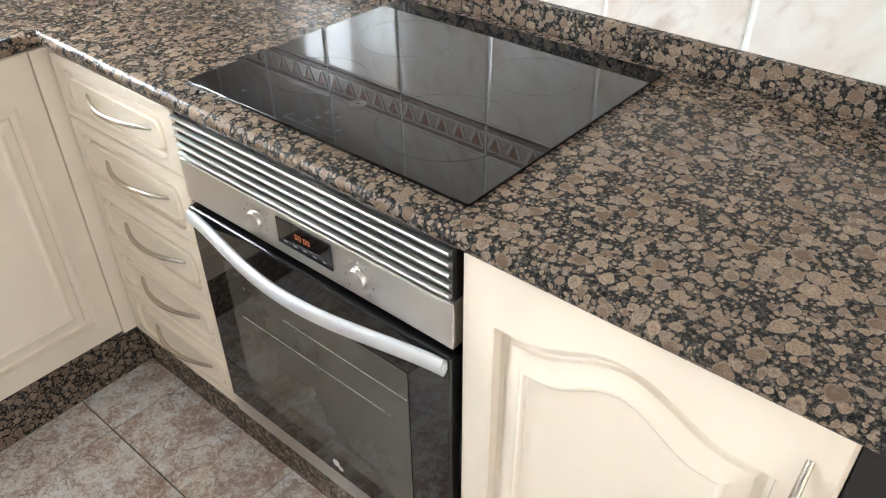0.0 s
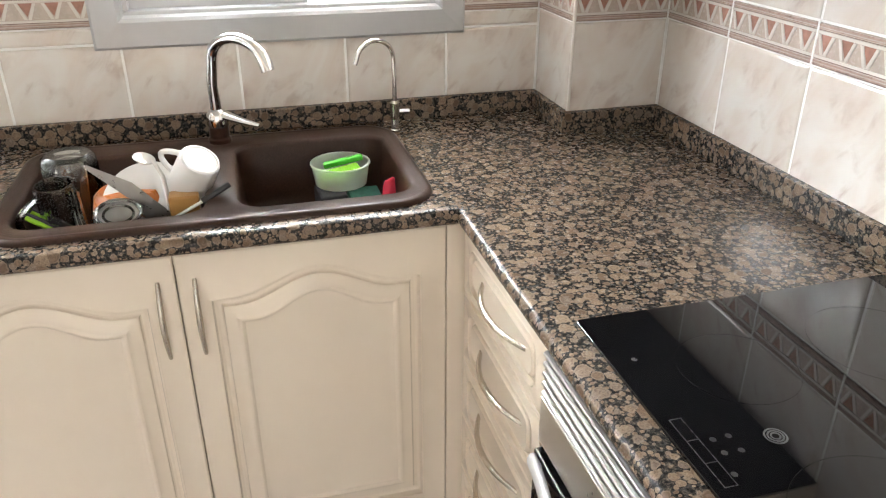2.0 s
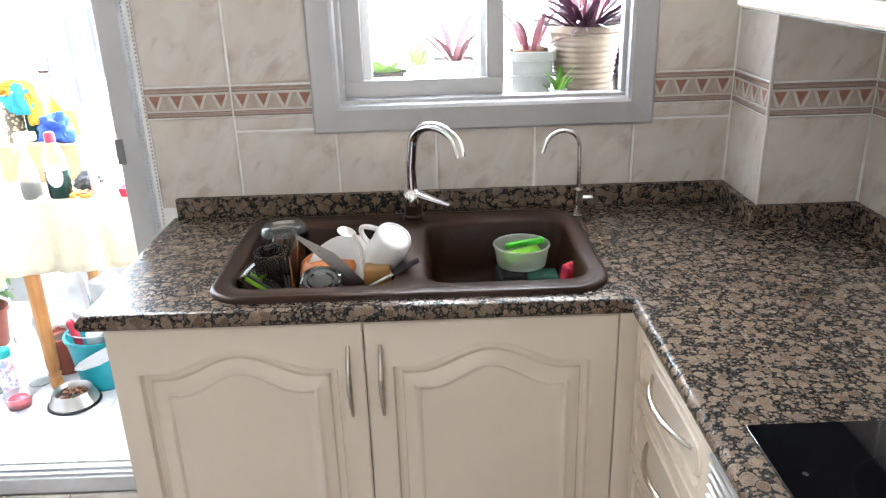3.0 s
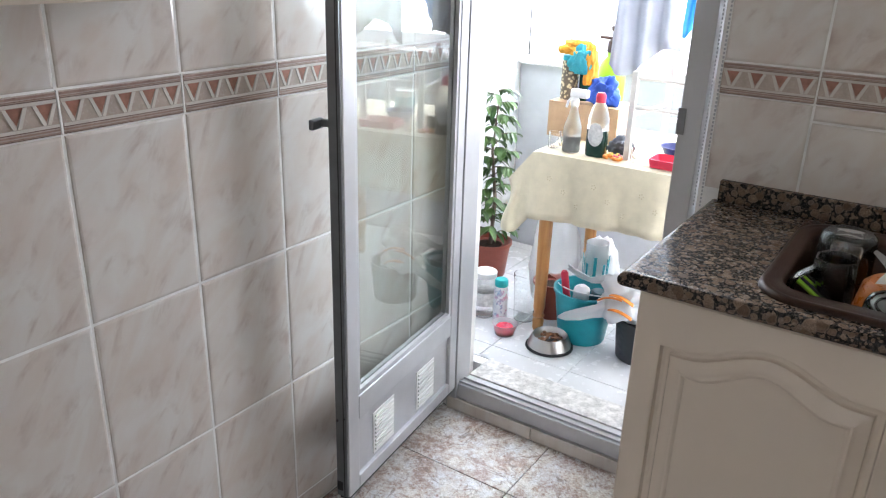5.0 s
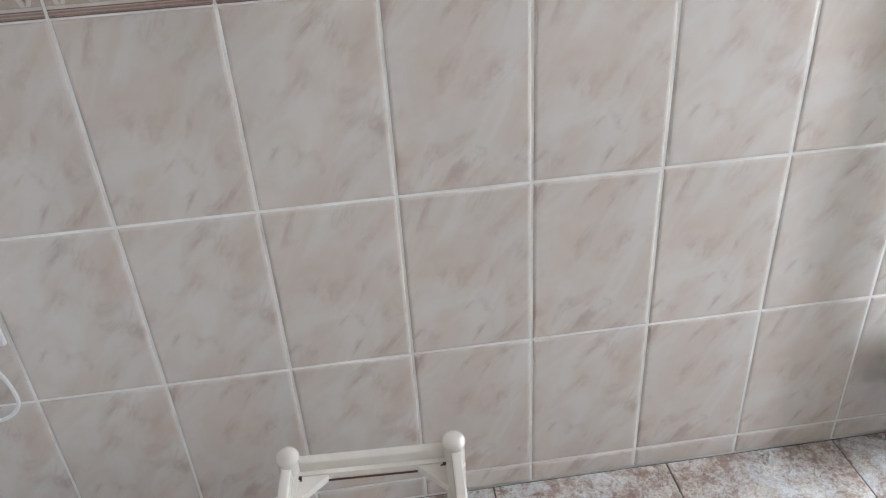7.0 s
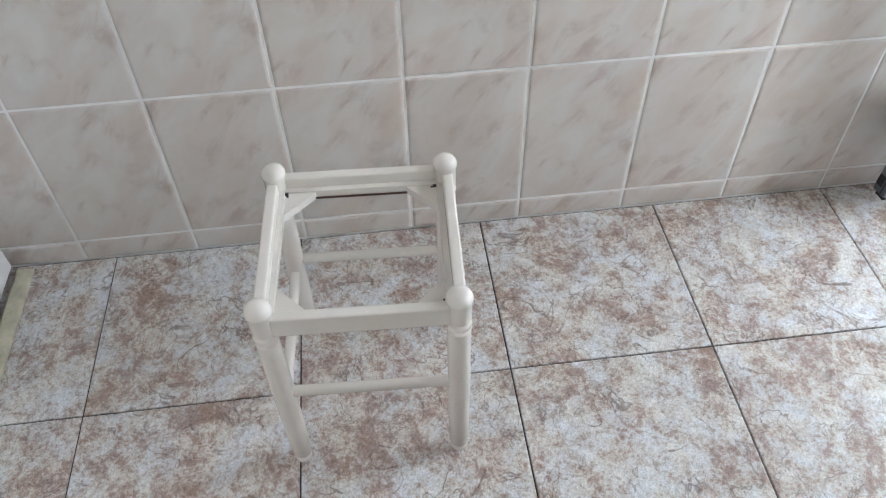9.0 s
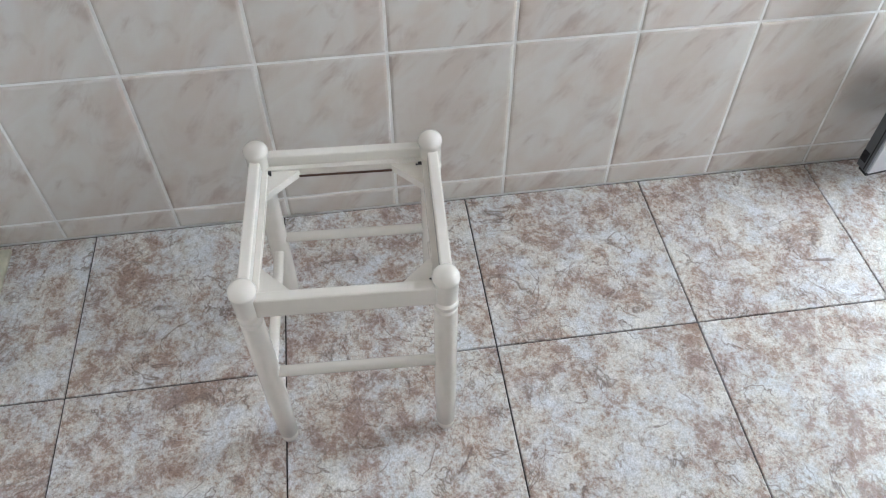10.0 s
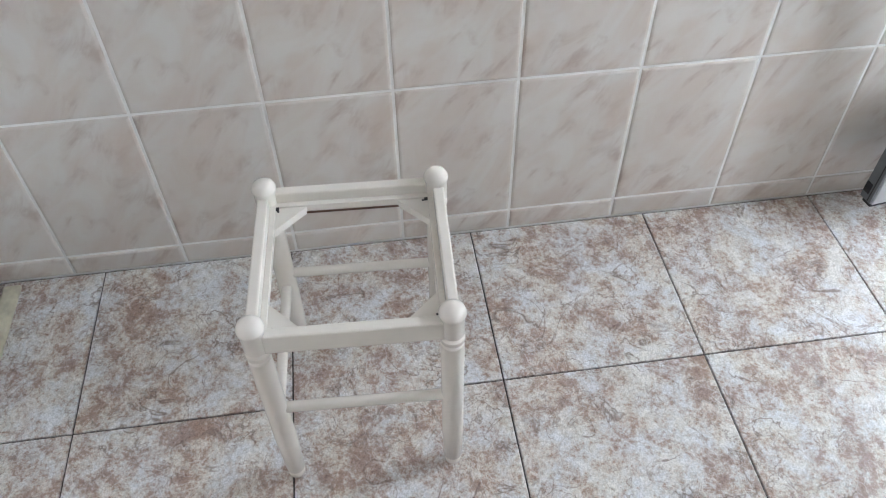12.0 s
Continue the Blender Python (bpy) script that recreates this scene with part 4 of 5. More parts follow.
PINK = leafy("pink_red_leaf", (0.16, 0.035, 0.055), (0.36, 0.11, 0.15))
p = pot("potted_plant", pose(-0.552, 0.29, 1.132), 0.076, 0.098, 0.192, BEIGE_POT, "purple-leaved plant in a beige ribbed pot", 12, "plant")
long_leaves(p, 0.15, 90, 0.27, 0.019, PURPLE, "long drooping purple leaves", 1.3)
stems = bmesh.new()
for i in range(9):
    a = 0.7 * i + 0.3
    tube(stems, [(0.02 * math.cos(a), 0.02 * math.sin(a), 0.16), (0.05 * math.cos(a), 0.05 * math.sin(a), 0.24), (0.10 * math.cos(a), 0.10 * math.sin(a), 0.33)], [0.005, 0.004, 0.003], 6)
part("stems", stems, PINK, p, "bare pinkish stems")


def trailing(m, label, n, drop, leaf):
    """A plant whose strands hang down from a small pot, with leaves along them."""
    ob = pot("trailing_plant", m, 0.032, 0.042, 0.07, GREYPOT, label, kind="plant")
    strands, leaves_ = bmesh.new(), bmesh.new()
    for i in range(n):
        a = 2.4 * i
        out = 0.045 + 0.03 * rng.random()
        pts = [Vector((math.cos(a) * out * t, math.sin(a) * out * t, 0.07 + 0.09 * math.sin(2.2 * t) - drop * 0.1 * t * t)) for t in (0.1, 0.4, 0.7, 1.0, 1.3)]
        tube(strands, pts, [0.003, 0.0025, 0.002, 0.0018, 0.0012], 5)
        for q in pts[1:]:
            for sgn in (-1, 1):
                blade(leaves_, q, (sgn * math.sin(a), -sgn * math.cos(a), -0.5 - rng.random()), (0, 0, 1), 0.055 + 0.03 * rng.random(), 0.018, 0.3)
    part("strands", strands, leaf, ob)
    part("leaves", leaves_, leaf, ob)
    return ob


trailing(pose(-0.425, 0.33, 1.132), "dark purple trailing plant beside the beige pot", 16, 0.8, PURPLE)


def trough(m, w, d, h, label, leaf, n, length):
    ob = thing("planter", m, label, "planter")
    bm = bmesh.new()
    loft(bm, [[(x, y, z) for x, y in inset(rrect(-w / 2, -d / 2, w / 2, d / 2, 0.012, 3), q)] for q, z in ((0.012, 0), (0.004, h * 0.8), (-0.003, h * 0.82), (-0.003, h), (0.006, h), (0.010, h * 0.8))])
    part("trough", bm, GREYPOT, ob)
    part("soil", boxed(-w / 2 + 0.011, -d / 2 + 0.011, h * 0.78, w / 2 - 0.011, d / 2 - 0.011, h * 0.94, 0.006), SOIL, ob)
    long_leaves(ob, h * 0.9, n, length, 0.02, leaf, "thin leaves", 0.8)
    return ob


tr = trough(pose(-0.705, 0.27, 1.132), 0.125, 0.11, 0.128, "white planter box with dry stems in soil", PINK, 9, 0.26)
mound = bmesh.new()
lathe(mound, [(0.050, 0.118), (0.046, 0.130), (0.030, 0.140), (0.004, 0.143)], 16)
part("dry_mulch", mound, plain("dry_brown_mulch", (0.20, 0.11, 0.07), 0.95, vary=0.5, scale=120, bump=0.6), tr, "heap of dry brown mulch")
part("upper_band", boxed(-0.066, -0.0585, 0.062, 0.066, 0.0585, 0.068, 0.002), GREYPOT, tr)
trough(pose(-0.915, 0.32, 1.132), 0.125, 0.11, 0.105, "white planter box with reddish plants", PINK, 12, 0.24)
p = pot("potted_herb", pose(-1.105, 0.28, 1.132), 0.040, 0.050, 0.085, plain("dark_navy_plastic", (0.006, 0.007, 0.011), 0.7, spec=0.1), "small green plant in a black pot", kind="plant")
long_leaves(p, 0.07, 30, 0.075, 0.024, FRESH, "small bright green leaves", 1.2)
p = pot("potted_sprout", pose(-1.02, 0.42, 1.132), 0.025, 0.032, 0.08, WHITE, "slender green sprout in a white pot", kind="plant")
long_leaves(p, 0.07, 14, 0.11, 0.022, FRESH, "bright green leaves", 0.5)
p = pot("potted_grass", pose(-0.637, 0.205, 1.132), 0.016, 0.020, 0.03, WHITE, "bright green blades in a small pot", kind="plant")
long_leaves(p, 0.025, 12, 0.09, 0.014, FRESH, "bright green blades", 0.5)


# ---- balcony table ----
TZ = 0.815
PINE = wood_mat("orange_pine", (0.36, 0.15, 0.04), (0.55, 0.27, 0.09))
CLOTH = plain("cream_cotton", (0.68, 0.61, 0.45), 0.9, vary=0.06, scale=30, bump=0.25)
table = thing("table", pose(-2.385, 0.45, BZ), "wooden table with turned orange pine legs", "table")
part("tabletop", boxed(0, 0, TZ - BZ - 0.025, 0.80, 0.52, TZ - BZ, 0.004), PINE, table)
for x in (0.035, 0.765):
    for y in (0.05, 0.48):
        prof = [(0.014, 0), (0.020, 0.015), (0.022, 0.05), (0.017, 0.06), (0.023, 0.068), (0.017, 0.077), (0.022, 0.10), (0.025, 0.40), (0.026, 0.54), (0.021, 0.56), (0.026, 0.575), (0.026, TZ - BZ - 0.025)]
        smooth(part("leg", turned(prof, 20, pose(x, y, 0)), PINE, table))
cloth = bmesh.new()
CX, CY, NX, NY = 0.83, 0.55, 56, 30
HANG = 0.245


def cloth_at(u, v):
    """Cloth over the table's edge: u, v run along it, past the edges it hangs in folds."""
    x, y, z = u, v, TZ + 0.004
    ox, oy = max(0.0, -u), max(0.0, -v)
    if oy > 0:
        z -= oy
        y = -0.008 - 0.010 * (1 + math.sin(u * 31 + 0.6)) * oy / HANG - 0.006 * math.sin(u * 75) * oy / HANG
    if ox > 0:
        z -= ox * (0.95 if oy == 0 else 0.6)
        x = -0.008 - 0.02 * (1 + math.sin(v * 26)) * ox / HANG - (ox * 0.42 if oy > 0 else 0)
    return (-2.378 + x, 0.445 + y, max(z, TZ - 0.31) + (0.05 * max(0, u) if oy > 0.2 else 0))


us = [-0.19 + (CX + 0.19) * i / NX for i in range(NX + 1)]
vs_ = [-HANG + (CY + HANG) * j / NY for j in range(NY + 1)]
grid = [[cloth.verts.new(cloth_at(u, v)) for u in us] for v in vs_]
for a, b in zip(grid, grid[1:]):
    for i in range(NX):
        cloth.faces.new((a[i], a[i + 1], b[i + 1], b[i]))
tc = smooth(part("tablecloth", cloth, CLOTH), 60)
tagged(tc, "cream cotton tablecloth hanging over the table", "tablecloth")
sol = tc.modifiers.new("thick", "SOLIDIFY")
sol.thickness, sol.offset = 0.0025, 1
TT = TZ + 0.008
lace = bmesh.new()
for i in range(46):
    v = -0.02 - 0.21 * i / 45
    u = 0.60 + 0.022 * abs(math.sin(i * 0.28))
    x, y, z = cloth_at(u, v)
    box(lace, x - 0.0028, y - 0.0046, z - 0.0016, x + 0.0028, y - 0.0026, z + 0.0016)
for i in range(10):
    x, y, z = cloth_at(0.06 + 0.055 * i, -0.09 - 0.08 * (i % 3) / 2)
    for k in range(5):
        a = 1.2566 * k
        box(lace, x + 0.007 * math.cos(a) - 0.002, y - 0.0046, z + 0.007 * math.sin(a) - 0.002, x + 0.007 * math.cos(a) + 0.002, y - 0.0026, z + 0.007 * math.sin(a) + 0.002)
part("stitching", lace, plain("ochre_thread", (0.53, 0.45, 0.30), 0.9), tc, "openwork stitching and small stitched flowers")

# ---- things on the balcony floor ----
TEAL = plain("teal_plastic", (0.01, 0.30, 0.36), 0.4)
RED = plain("red_plastic", (0.62, 0.03, 0.07), 0.4)
BLUE = plain("blue_plastic", (0.008, 0.016, 0.16), 0.35)
FILM = Mat("white_plastic_film", 0.3)
FILM.set(FILM.b, {"Base Color": (0.78, 0.79, 0.80), "Transmission Weight": 0.35})
FILM = FILM.m
ORANGE = plain("orange_print", (0.75, 0.24, 0.03), 0.5)
MILKY = clear("milky_plastic", (0.93, 0.95, 0.95), 0.35)
CLEARP = clear("clear_plastic", (0.96, 0.98, 0.98), 0.03, 1.18)
KIBBLE = plain("dry_pet_food", (0.22, 0.10, 0.045), 0.8, vary=0.4)
RUBBER = plain("black_rubber", (0.015, 0.015, 0.016), 0.7)

bowl = thing("pet_bowl", pose(-2.256, 0.415, BZ), "steel pet bowl with a rubber foot, filled with dry food", "bowl")
smooth(part("bowl_shell", turned([(0.082, 0.006), (0.078, 0.02), (0.066, 0.048), (0.063, 0.052), (0.059, 0.048), (0.052, 0.024), (0.03, 0.021), (0.001, 0.021)], 36), STEEL, bowl))
smooth(part("rubber_foot", turned([(0.084, 0), (0.088, 0.003), (0.087, 0.008), (0.082, 0.010)], 36), RUBBER, bowl))
food = bmesh.new()
for i in range(46):
    a, q = rng.random() * 6.28, 0.045 * math.sqrt(rng.random())
    r = bmesh.ops.create_icosphere(food, subdivisions=1, radius=0.0065 + 0.003 * rng.random())
    bmesh.ops.scale(food, vec=(1, 1, 0.6), verts=r["verts"])
    bmesh.ops.translate(food, vec=(q * math.cos(a), q * math.sin(a), 0.027 + 0.012 * rng.random()), verts=r["verts"])
tagged(part("pet_food", food, KIBBLE), "small heap of brown dry pet food", "food").location = (-2.256, 0.415, BZ)


def vessel(name, m, prof, mat, label, category, seg=28, ang=40):
    return tagged(smooth(part(name, turned(prof, seg, m), mat), ang), label, category)


def hollow(r0, r1, h, t=0.003):
    return [(r0, 0), (r1, h), (r1 - t, h), (r0 - t, t), (0.002, t)]


tub = thing("small_tub", pose(-2.441, 0.405, BZ), "small clear tub holding something bright red", "tub")
smooth(part("tub_shell", turned(hollow(0.036, 0.048, 0.045, 0.0015), 28), MILKY, tub))
part("red_content", turned([(0.033, 0.003), (0.039, 0.018), (0.030, 0.034), (0.012, 0.040), (0.001, 0.034)], 9), RED, tub)

can = thing("spray_can", pose(-2.521, 0.505, BZ), "slim pink and white bottle with a turquoise cap", "bottle")
CAN = Mat("pink_print_label", 0.35)
cv = CAN.coords()
CAN.colour(CAN.mix(CAN.ramp(CAN.spot(cv, 60.0, 3), (0.5, 0.0), (0.58, 0.7)), (0.74, 0.74, 0.76), CAN.ramp(CAN.spot(cv, 22.0, 2), (0.42, (0.08, 0.22, 0.42)), (0.58, (0.65, 0.12, 0.25)))))
smooth(part("can_body", turned([(0.026, 0), (0.028, 0.005), (0.028, 0.135), (0.024, 0.142)], 24), CAN.m, can))
smooth(part("cap", turned([(0.026, 0.142), (0.027, 0.145), (0.026, 0.165), (0.022, 0.170)], 24), plain("turquoise_cap", (0.01, 0.42, 0.42), 0.4), can, "turquoise screw cap"))
LABEL = plain("dull_paper_label", (0.62, 0.62, 0.60), 0.7, vary=0.25, scale=70)
jar = thing("glass_jar", pose(-2.591, 0.50, BZ), "large clear glass jar with a white lid and label", "jar")
smooth(part("jar_glass", turned([(0.043, 0), (0.046, 0.006), (0.046, 0.15), (0.040, 0.165), (0.037, 0.165), (0.0425, 0.148), (0.0425, 0.008), (0.001, 0.006)], 28), GLASS, jar))
smooth(part("lid", turned([(0.044, 0.165), (0.045, 0.167), (0.045, 0.186), (0.042, 0.189)], 28), WHITE, jar, "white screw lid"))
part("paper_label", turned([(0.0466, 0.05), (0.0468, 0.052), (0.0468, 0.105), (0.0466, 0.107)], 28), LABEL, jar)
jug = thing("clear_jug", pose(-2.445, 0.565, BZ), "tall clear plastic measuring jug", "jug")
smooth(part("jug_wall", turned(hollow(0.040, 0.050, 0.19, 0.0018), 28), CLEARP, jug))
smooth(part("handle", tubed(arc((0.045, 0, 0.16), (0.042, 0, 0.04), (0.035, 0, 0), 8), 0.005, 8), CLEARP, jug))

bucket = thing("bucket", pose(-2.198, 0.565, BZ), "teal plastic bucket crammed with small things", "bucket")
smooth(part("pail", turned([(0.086, 0), (0.088, 0.004), (0.112, 0.188), (0.118, 0.189), (0.118, 0.200), (0.109, 0.200), (0.106, 0.186), (0.084, 0.006), (0.001, 0.006)], 36), TEAL, bucket))
handle_b = arc((-0.114, 0, 0.192), (0.114, 0, 0.192), (0, -0.08, 0.02), 12)
smooth(part("handle", tubed(handle_b, 0.0025, 6), WHITE, bucket))
vessel("tissue_pack", pose(-2.223, 0.57, BZ + 0.006, 8, 6), [(0.028, 0), (0.030, 0.01), (0.030, 0.20), (0.012, 0.215)], WHITE, "white pack standing in the bucket", "pack", 14)
vessel("red_tube", pose(-2.233, 0.545, BZ + 0.01, 6, -8), [(0.013, 0), (0.014, 0.25), (0.009, 0.26)], RED, "thin red tube in the bucket", "tube", 12)
vessel("dark_can", pose(-2.163, 0.56, BZ + 0.006, 0, 7), [(0.030, 0), (0.032, 0.005), (0.032, 0.195), (0.026, 0.20)], plain("dark_teal_can", (0.02, 0.07, 0.09), 0.4), "dark can in the bucket", "can", 16)
bin_ = thing("bin", pose(-1.958, 0.55, BZ), "dark grey plastic waste bin behind the unit", "bin")
smooth(part("bin_wall", turned([(0.085, 0), (0.088, 0.004), (0.100, 0.148), (0.105, 0.150), (0.105, 0.160), (0.098, 0.160), (0.095, 0.148), (0.082, 0.006), (0.001, 0.006)], 28), plain("dark_grey_plastic", (0.016, 0.018, 0.023), 0.45), bin_))


def bag(name, m, size, mat, label, seed, category="bag", dent=0.35):
    """A crumpled soft shape standing on its base."""
    bm = bmesh.new()
    bmesh.ops.create_icosphere(bm, subdivisions=4, radius=1)
    for v in bm.verts:
        c = v.co.copy()
        k = 1 + dent * (noise.noise(c * 1.7 + Vector((seed, 0, 0))) + 0.6 * abs(noise.noise(c * 3.9 + Vector((0, seed, 0)))) - 0.35 * abs(noise.noise(c * 8.0 + Vector((0, 0, seed)))))
        v.co = Vector((c.x * size[0] * k, c.y * size[1] * k, max(-size[2] * 0.82, c.z * size[2] * k)))
    low = min(v.co.z for v in bm.verts)
    bmesh.ops.translate(bm, vec=(0, 0, -low), verts=bm.verts)
    ob = tagged(smooth(part(name, bm, mat), 70), label, category)
    ob.matrix_world = m
    return ob


def soften(ob):
    """A part keeps no label or category of its own."""
    for key in ("label", "category"):
        if key in ob:
            del ob[key]
    return ob


def strap(bm, pts, wide, thick=0.004):
    """A crumpled flat band of film along the points, its width in wide."""
    rings = []
    for i, (p, w) in enumerate(zip(pts, wide)):
        c = Vector(p)
        up = Vector((0.25 * math.sin(2.1 * i), -0.2, 1)).normalized()
        rings.append([c + up * w * q + Vector((0.002 * math.sin(5 * i + 9 * q), -thick * math.cos(1.57 * q) - 0.006 * math.sin(4.0 * q + 1.3 * i), 0)) for q in (-1, -0.6, -0.2, 0.2, 0.6, 1)] + [c + up * w * q + Vector((0, thick, 0)) for q in (0.9, 0, -0.9)])
    loft(bm, rings)


cb = thing("carrier_bag", pose(-2.028, 0.490, BZ + 0.1602), "crumpled white plastic bag with an orange print", "bag")
b = soften(bag("bag_film", pose(0, 0, 0), (0.092, 0.060, 0.085), FILM, "", 3.1, "", 0.62))
b.parent = cb
bm = bmesh.new()
strap(bm, [(-0.03, -0.03, 0.045), (-0.08, -0.055, 0.020), (-0.13, -0.07, -0.002), (-0.175, -0.078, -0.018), (-0.20, -0.08, -0.026)], [0.045, 0.032, 0.026, 0.020, 0.004])
smooth(part("handle", bm, FILM, cb, "flattened handle of white film"), 50)
bm = bmesh.new()
strap(bm, [(-0.02, 0.0, 0.11), (-0.07, 0.012, 0.125), (-0.13, 0.02, 0.100), (-0.19, 0.035, 0.105), (-0.235, 0.05, 0.118)], [0.040, 0.022, 0.014, 0.016, 0.010])
smooth(part("handle", bm, FILM, cb, "loose handle lying over the bucket"), 50)
for sx, sz, tilt in ((-0.020, 0.075, 40), (0.022, 0.105, -35), (0.022, 0.05, -30)):
    part("orange_print", tubed(arc((sx - 0.04, -0.066, sz), (sx + 0.04, -0.064, sz + 0.03 * math.sin(radians(tilt))), (0, -0.012, 0.014), 8), 0.010, 8, flat=0.35), ORANGE, cb)
bag("carrier_bag", pose(-2.443, 0.80, BZ), (0.10, 0.10, 0.23), MILKY, "big pale translucent bag standing under the table", 1.3, dent=0.2)
bag("carrier_bag", pose(-2.273, 0.87, BZ), (0.08, 0.07, 0.16), FILM, "white plastic bag standing under the table", 5.2, dent=0.25)
p = pot("clay_pot", pose(-2.378, 0.66, BZ), 0.055, 0.07, 0.15, CLAY, "empty brown clay pot behind the table leg")
cup = thing("paper_cup", pose(-2.238, 0.74, BZ), "tall white container with blue stripes", "container")
smooth(part("cup_wall", turned(hollow(0.036, 0.044, 0.32, 0.002), 28), MILKY, cup))
for i in range(9):
    a = 40 * i
    s = boxed(-0.005, 0.0408, 0.17 - 0.02 * (i % 3), 0.004 + 0.003 * (i % 2), 0.0428, 0.245 + 0.03 * (i % 2))
    bmesh.ops.transform(s, matrix=pose(0, 0, 0, -2, 0, a), verts=s.verts)
    part("blue_stripe", s, TEAL, cup)

# ---- things on the balcony table ----
CARD = plain("brown_cardboard", (0.47, 0.31, 0.18), 0.85, vary=0.1)
cbox = thing("cardboard_box", pose(-2.455, 0.66, TT), "open brown cardboard box on the tablecloth", "box")
for x0, y0, x1, y1 in ((0, 0, 0.27, 0.004), (0, 0.156, 0.27, 0.16), (0, 0.004, 0.004, 0.156), (0.266, 0.004, 0.27, 0.156)):
    part("box_wall", boxed(x0, y0, 0, x1, y1, 0.128), CARD, cbox)
part("box_top", boxed(0.004, 0.004, 0.124, 0.266, 0.156, 0.128), CARD, cbox)
BT = TT + 0.128
tin = thing("patterned_tin", pose(-2.415, 0.735, BT), "tall patterned beige tin with a teal lid", "tin")
TIN = Mat("beige_dark_pattern", 0.4)
cv = TIN.coords()
TIN.colour(TIN.ramp(TIN.n("TexVoronoi", {"Vector": cv, "Scale": 75.0}).outputs["Distance"], (0.3, (0.62, 0.50, 0.30)), (0.45, (0.12, 0.09, 0.06))))
smooth(part("tin_body", turned([(0.030, 0), (0.032, 0.002), (0.032, 0.14), (0.03, 0.142)], 24), TIN.m, tin))
smooth(part("lid", turned([(0.033, 0.142), (0.033, 0.158), (0.030, 0.160)], 24), TEAL, tin))
vessel("green_bottle", pose(-2.358, 0.75, BT), [(0.022, 0), (0.024, 0.004), (0.024, 0.12), (0.010, 0.145), (0.010, 0.165)], plain("dark_green_glass", (0.005, 0.05, 0.035), 0.2), "dark green bottle on the box", "bottle")
YEL = plain("yellow_orange_cloth", (0.75, 0.33, 0.03), 0.9, vary=0.35, scale=14)
TURQ = plain("turquoise_cloth", (0.03, 0.30, 0.36), 0.9, vary=0.25, scale=20)
BLUECLOTH = plain("blue_cloth", (0.03, 0.09, 0.42), 0.9, vary=0.3, scale=20)
bag("cloth", pose(-2.400, 0.735, BT + 0.160), (0.055, 0.04, 0.03), YEL, "yellow and orange cloth on the tin", 2.2, "cloth", 0.6)
bag("cloth", pose(-2.330, 0.722, BT + 0.06), (0.022, 0.030, 0.080), YEL, "orange cloth hanging down", 9.2, "cloth", 0.5)
bag("cloth", pose(-2.365, 0.700, BT + 0.10), (0.035, 0.022, 0.05), TURQ, "turquoise cloth tucked over the bottle", 4.2, "cloth", 0.6)
bag("cloth", pose(-2.265, 0.715, BT), (0.052, 0.045, 0.05), BLUECLOTH, "crumpled blue cloth on the box", 6.6, "cloth", 0.6)
spr = thing("pump_sprayer", pose(-2.325, 0.905, TT + 0.001), "lime green pump sprayer with a dark head", "sprayer")
LIME = plain("lime_plastic", (0.27, 0.58, 0.02), 0.35)
smooth(part("tank", turned([(0.050, 0), (0.054, 0.006), (0.054, 0.20), (0.045, 0.245), (0.022, 0.275), (0.022, 0.29)], 28), LIME, spr))
DARKBROWN = plain("dark_brown_plastic", (0.05, 0.03, 0.025), 0.4)
smooth(part("pump_head", turned([(0.024, 0.29), (0.026, 0.295), (0.024, 0.33), (0.012, 0.34), (0.010, 0.365), (0.018, 0.37), (0.018, 0.385), (0.004, 0.39)], 20), DARKBROWN, spr))
part("trigger", tubed([(-0.055, -0.01, 0.343), (0, 0, 0.34), (0.04, 0.008, 0.35)], 0.006, 8), DARKBROWN, spr)

sb = thing("spray_bottle", pose(-2.272, 0.482, TT) @ Matrix.Scale(1.12, 4), "clear trigger spray bottle with a white head", "bottle")
smooth(part("bottle_wall", turned([(0.024, 0), (0.027, 0.004), (0.027, 0.075), (0.018, 0.105), (0.011, 0.13), (0.011, 0.14)], 24), MILKY, sb))
part("liquid", turned([(0.024, 0.004), (0.025, 0.008), (0.025, 0.05)], 20), plain("grey_liquid", (0.2, 0.2, 0.19), 0.2), sb)
hd = bmesh.new()
lathe(hd, [(0.013, 0.14), (0.013, 0.158), (0.009, 0.165)], 14)
box(hd, -0.014, -0.012, 0.165, 0.042, 0.012, 0.19, 0.005)
tube(hd, [(-0.008, 0, 0.166), (-0.022, 0, 0.150), (-0.026, 0, 0.132)], 0.004, 6)
part("spray_head", hd, WHITE, sb, "white trigger head")
db = thing("detergent_bottle", pose(-2.180, 0.480, TT) @ Matrix.Scale(1.16, 4), "dark green washing-up bottle with a red cap", "bottle")
GL = plain("dark_green_liquid", (0.005, 0.035, 0.025), 0.2)
bm = bmesh.new()
loft(bm, [[(x * q, y * q, z) for x, y in rrect(-0.031, -0.019, 0.031, 0.019, 0.016, 5)] for q, z in ((0.9, 0), (1.0, 0.005), (1.0, 0.078))])
smooth(part("lower_body", bm, GL, db), 50)
bm = bmesh.new()
loft(bm, [[(x * q, y * q, z) for x, y in rrect(-0.031, -0.019, 0.031, 0.019, 0.016, 5)] for q, z in ((1.0, 0.0781), (0.95, 0.11), (0.7, 0.14), (0.42, 0.155))])
smooth(part("upper_body", bm, MILKY, db), 50)
smooth(part("cap", turned([(0.014, 0.155), (0.014, 0.175), (0.010, 0.182)], 16), RED, db, "red flip cap"))
bm = bmesh.new()
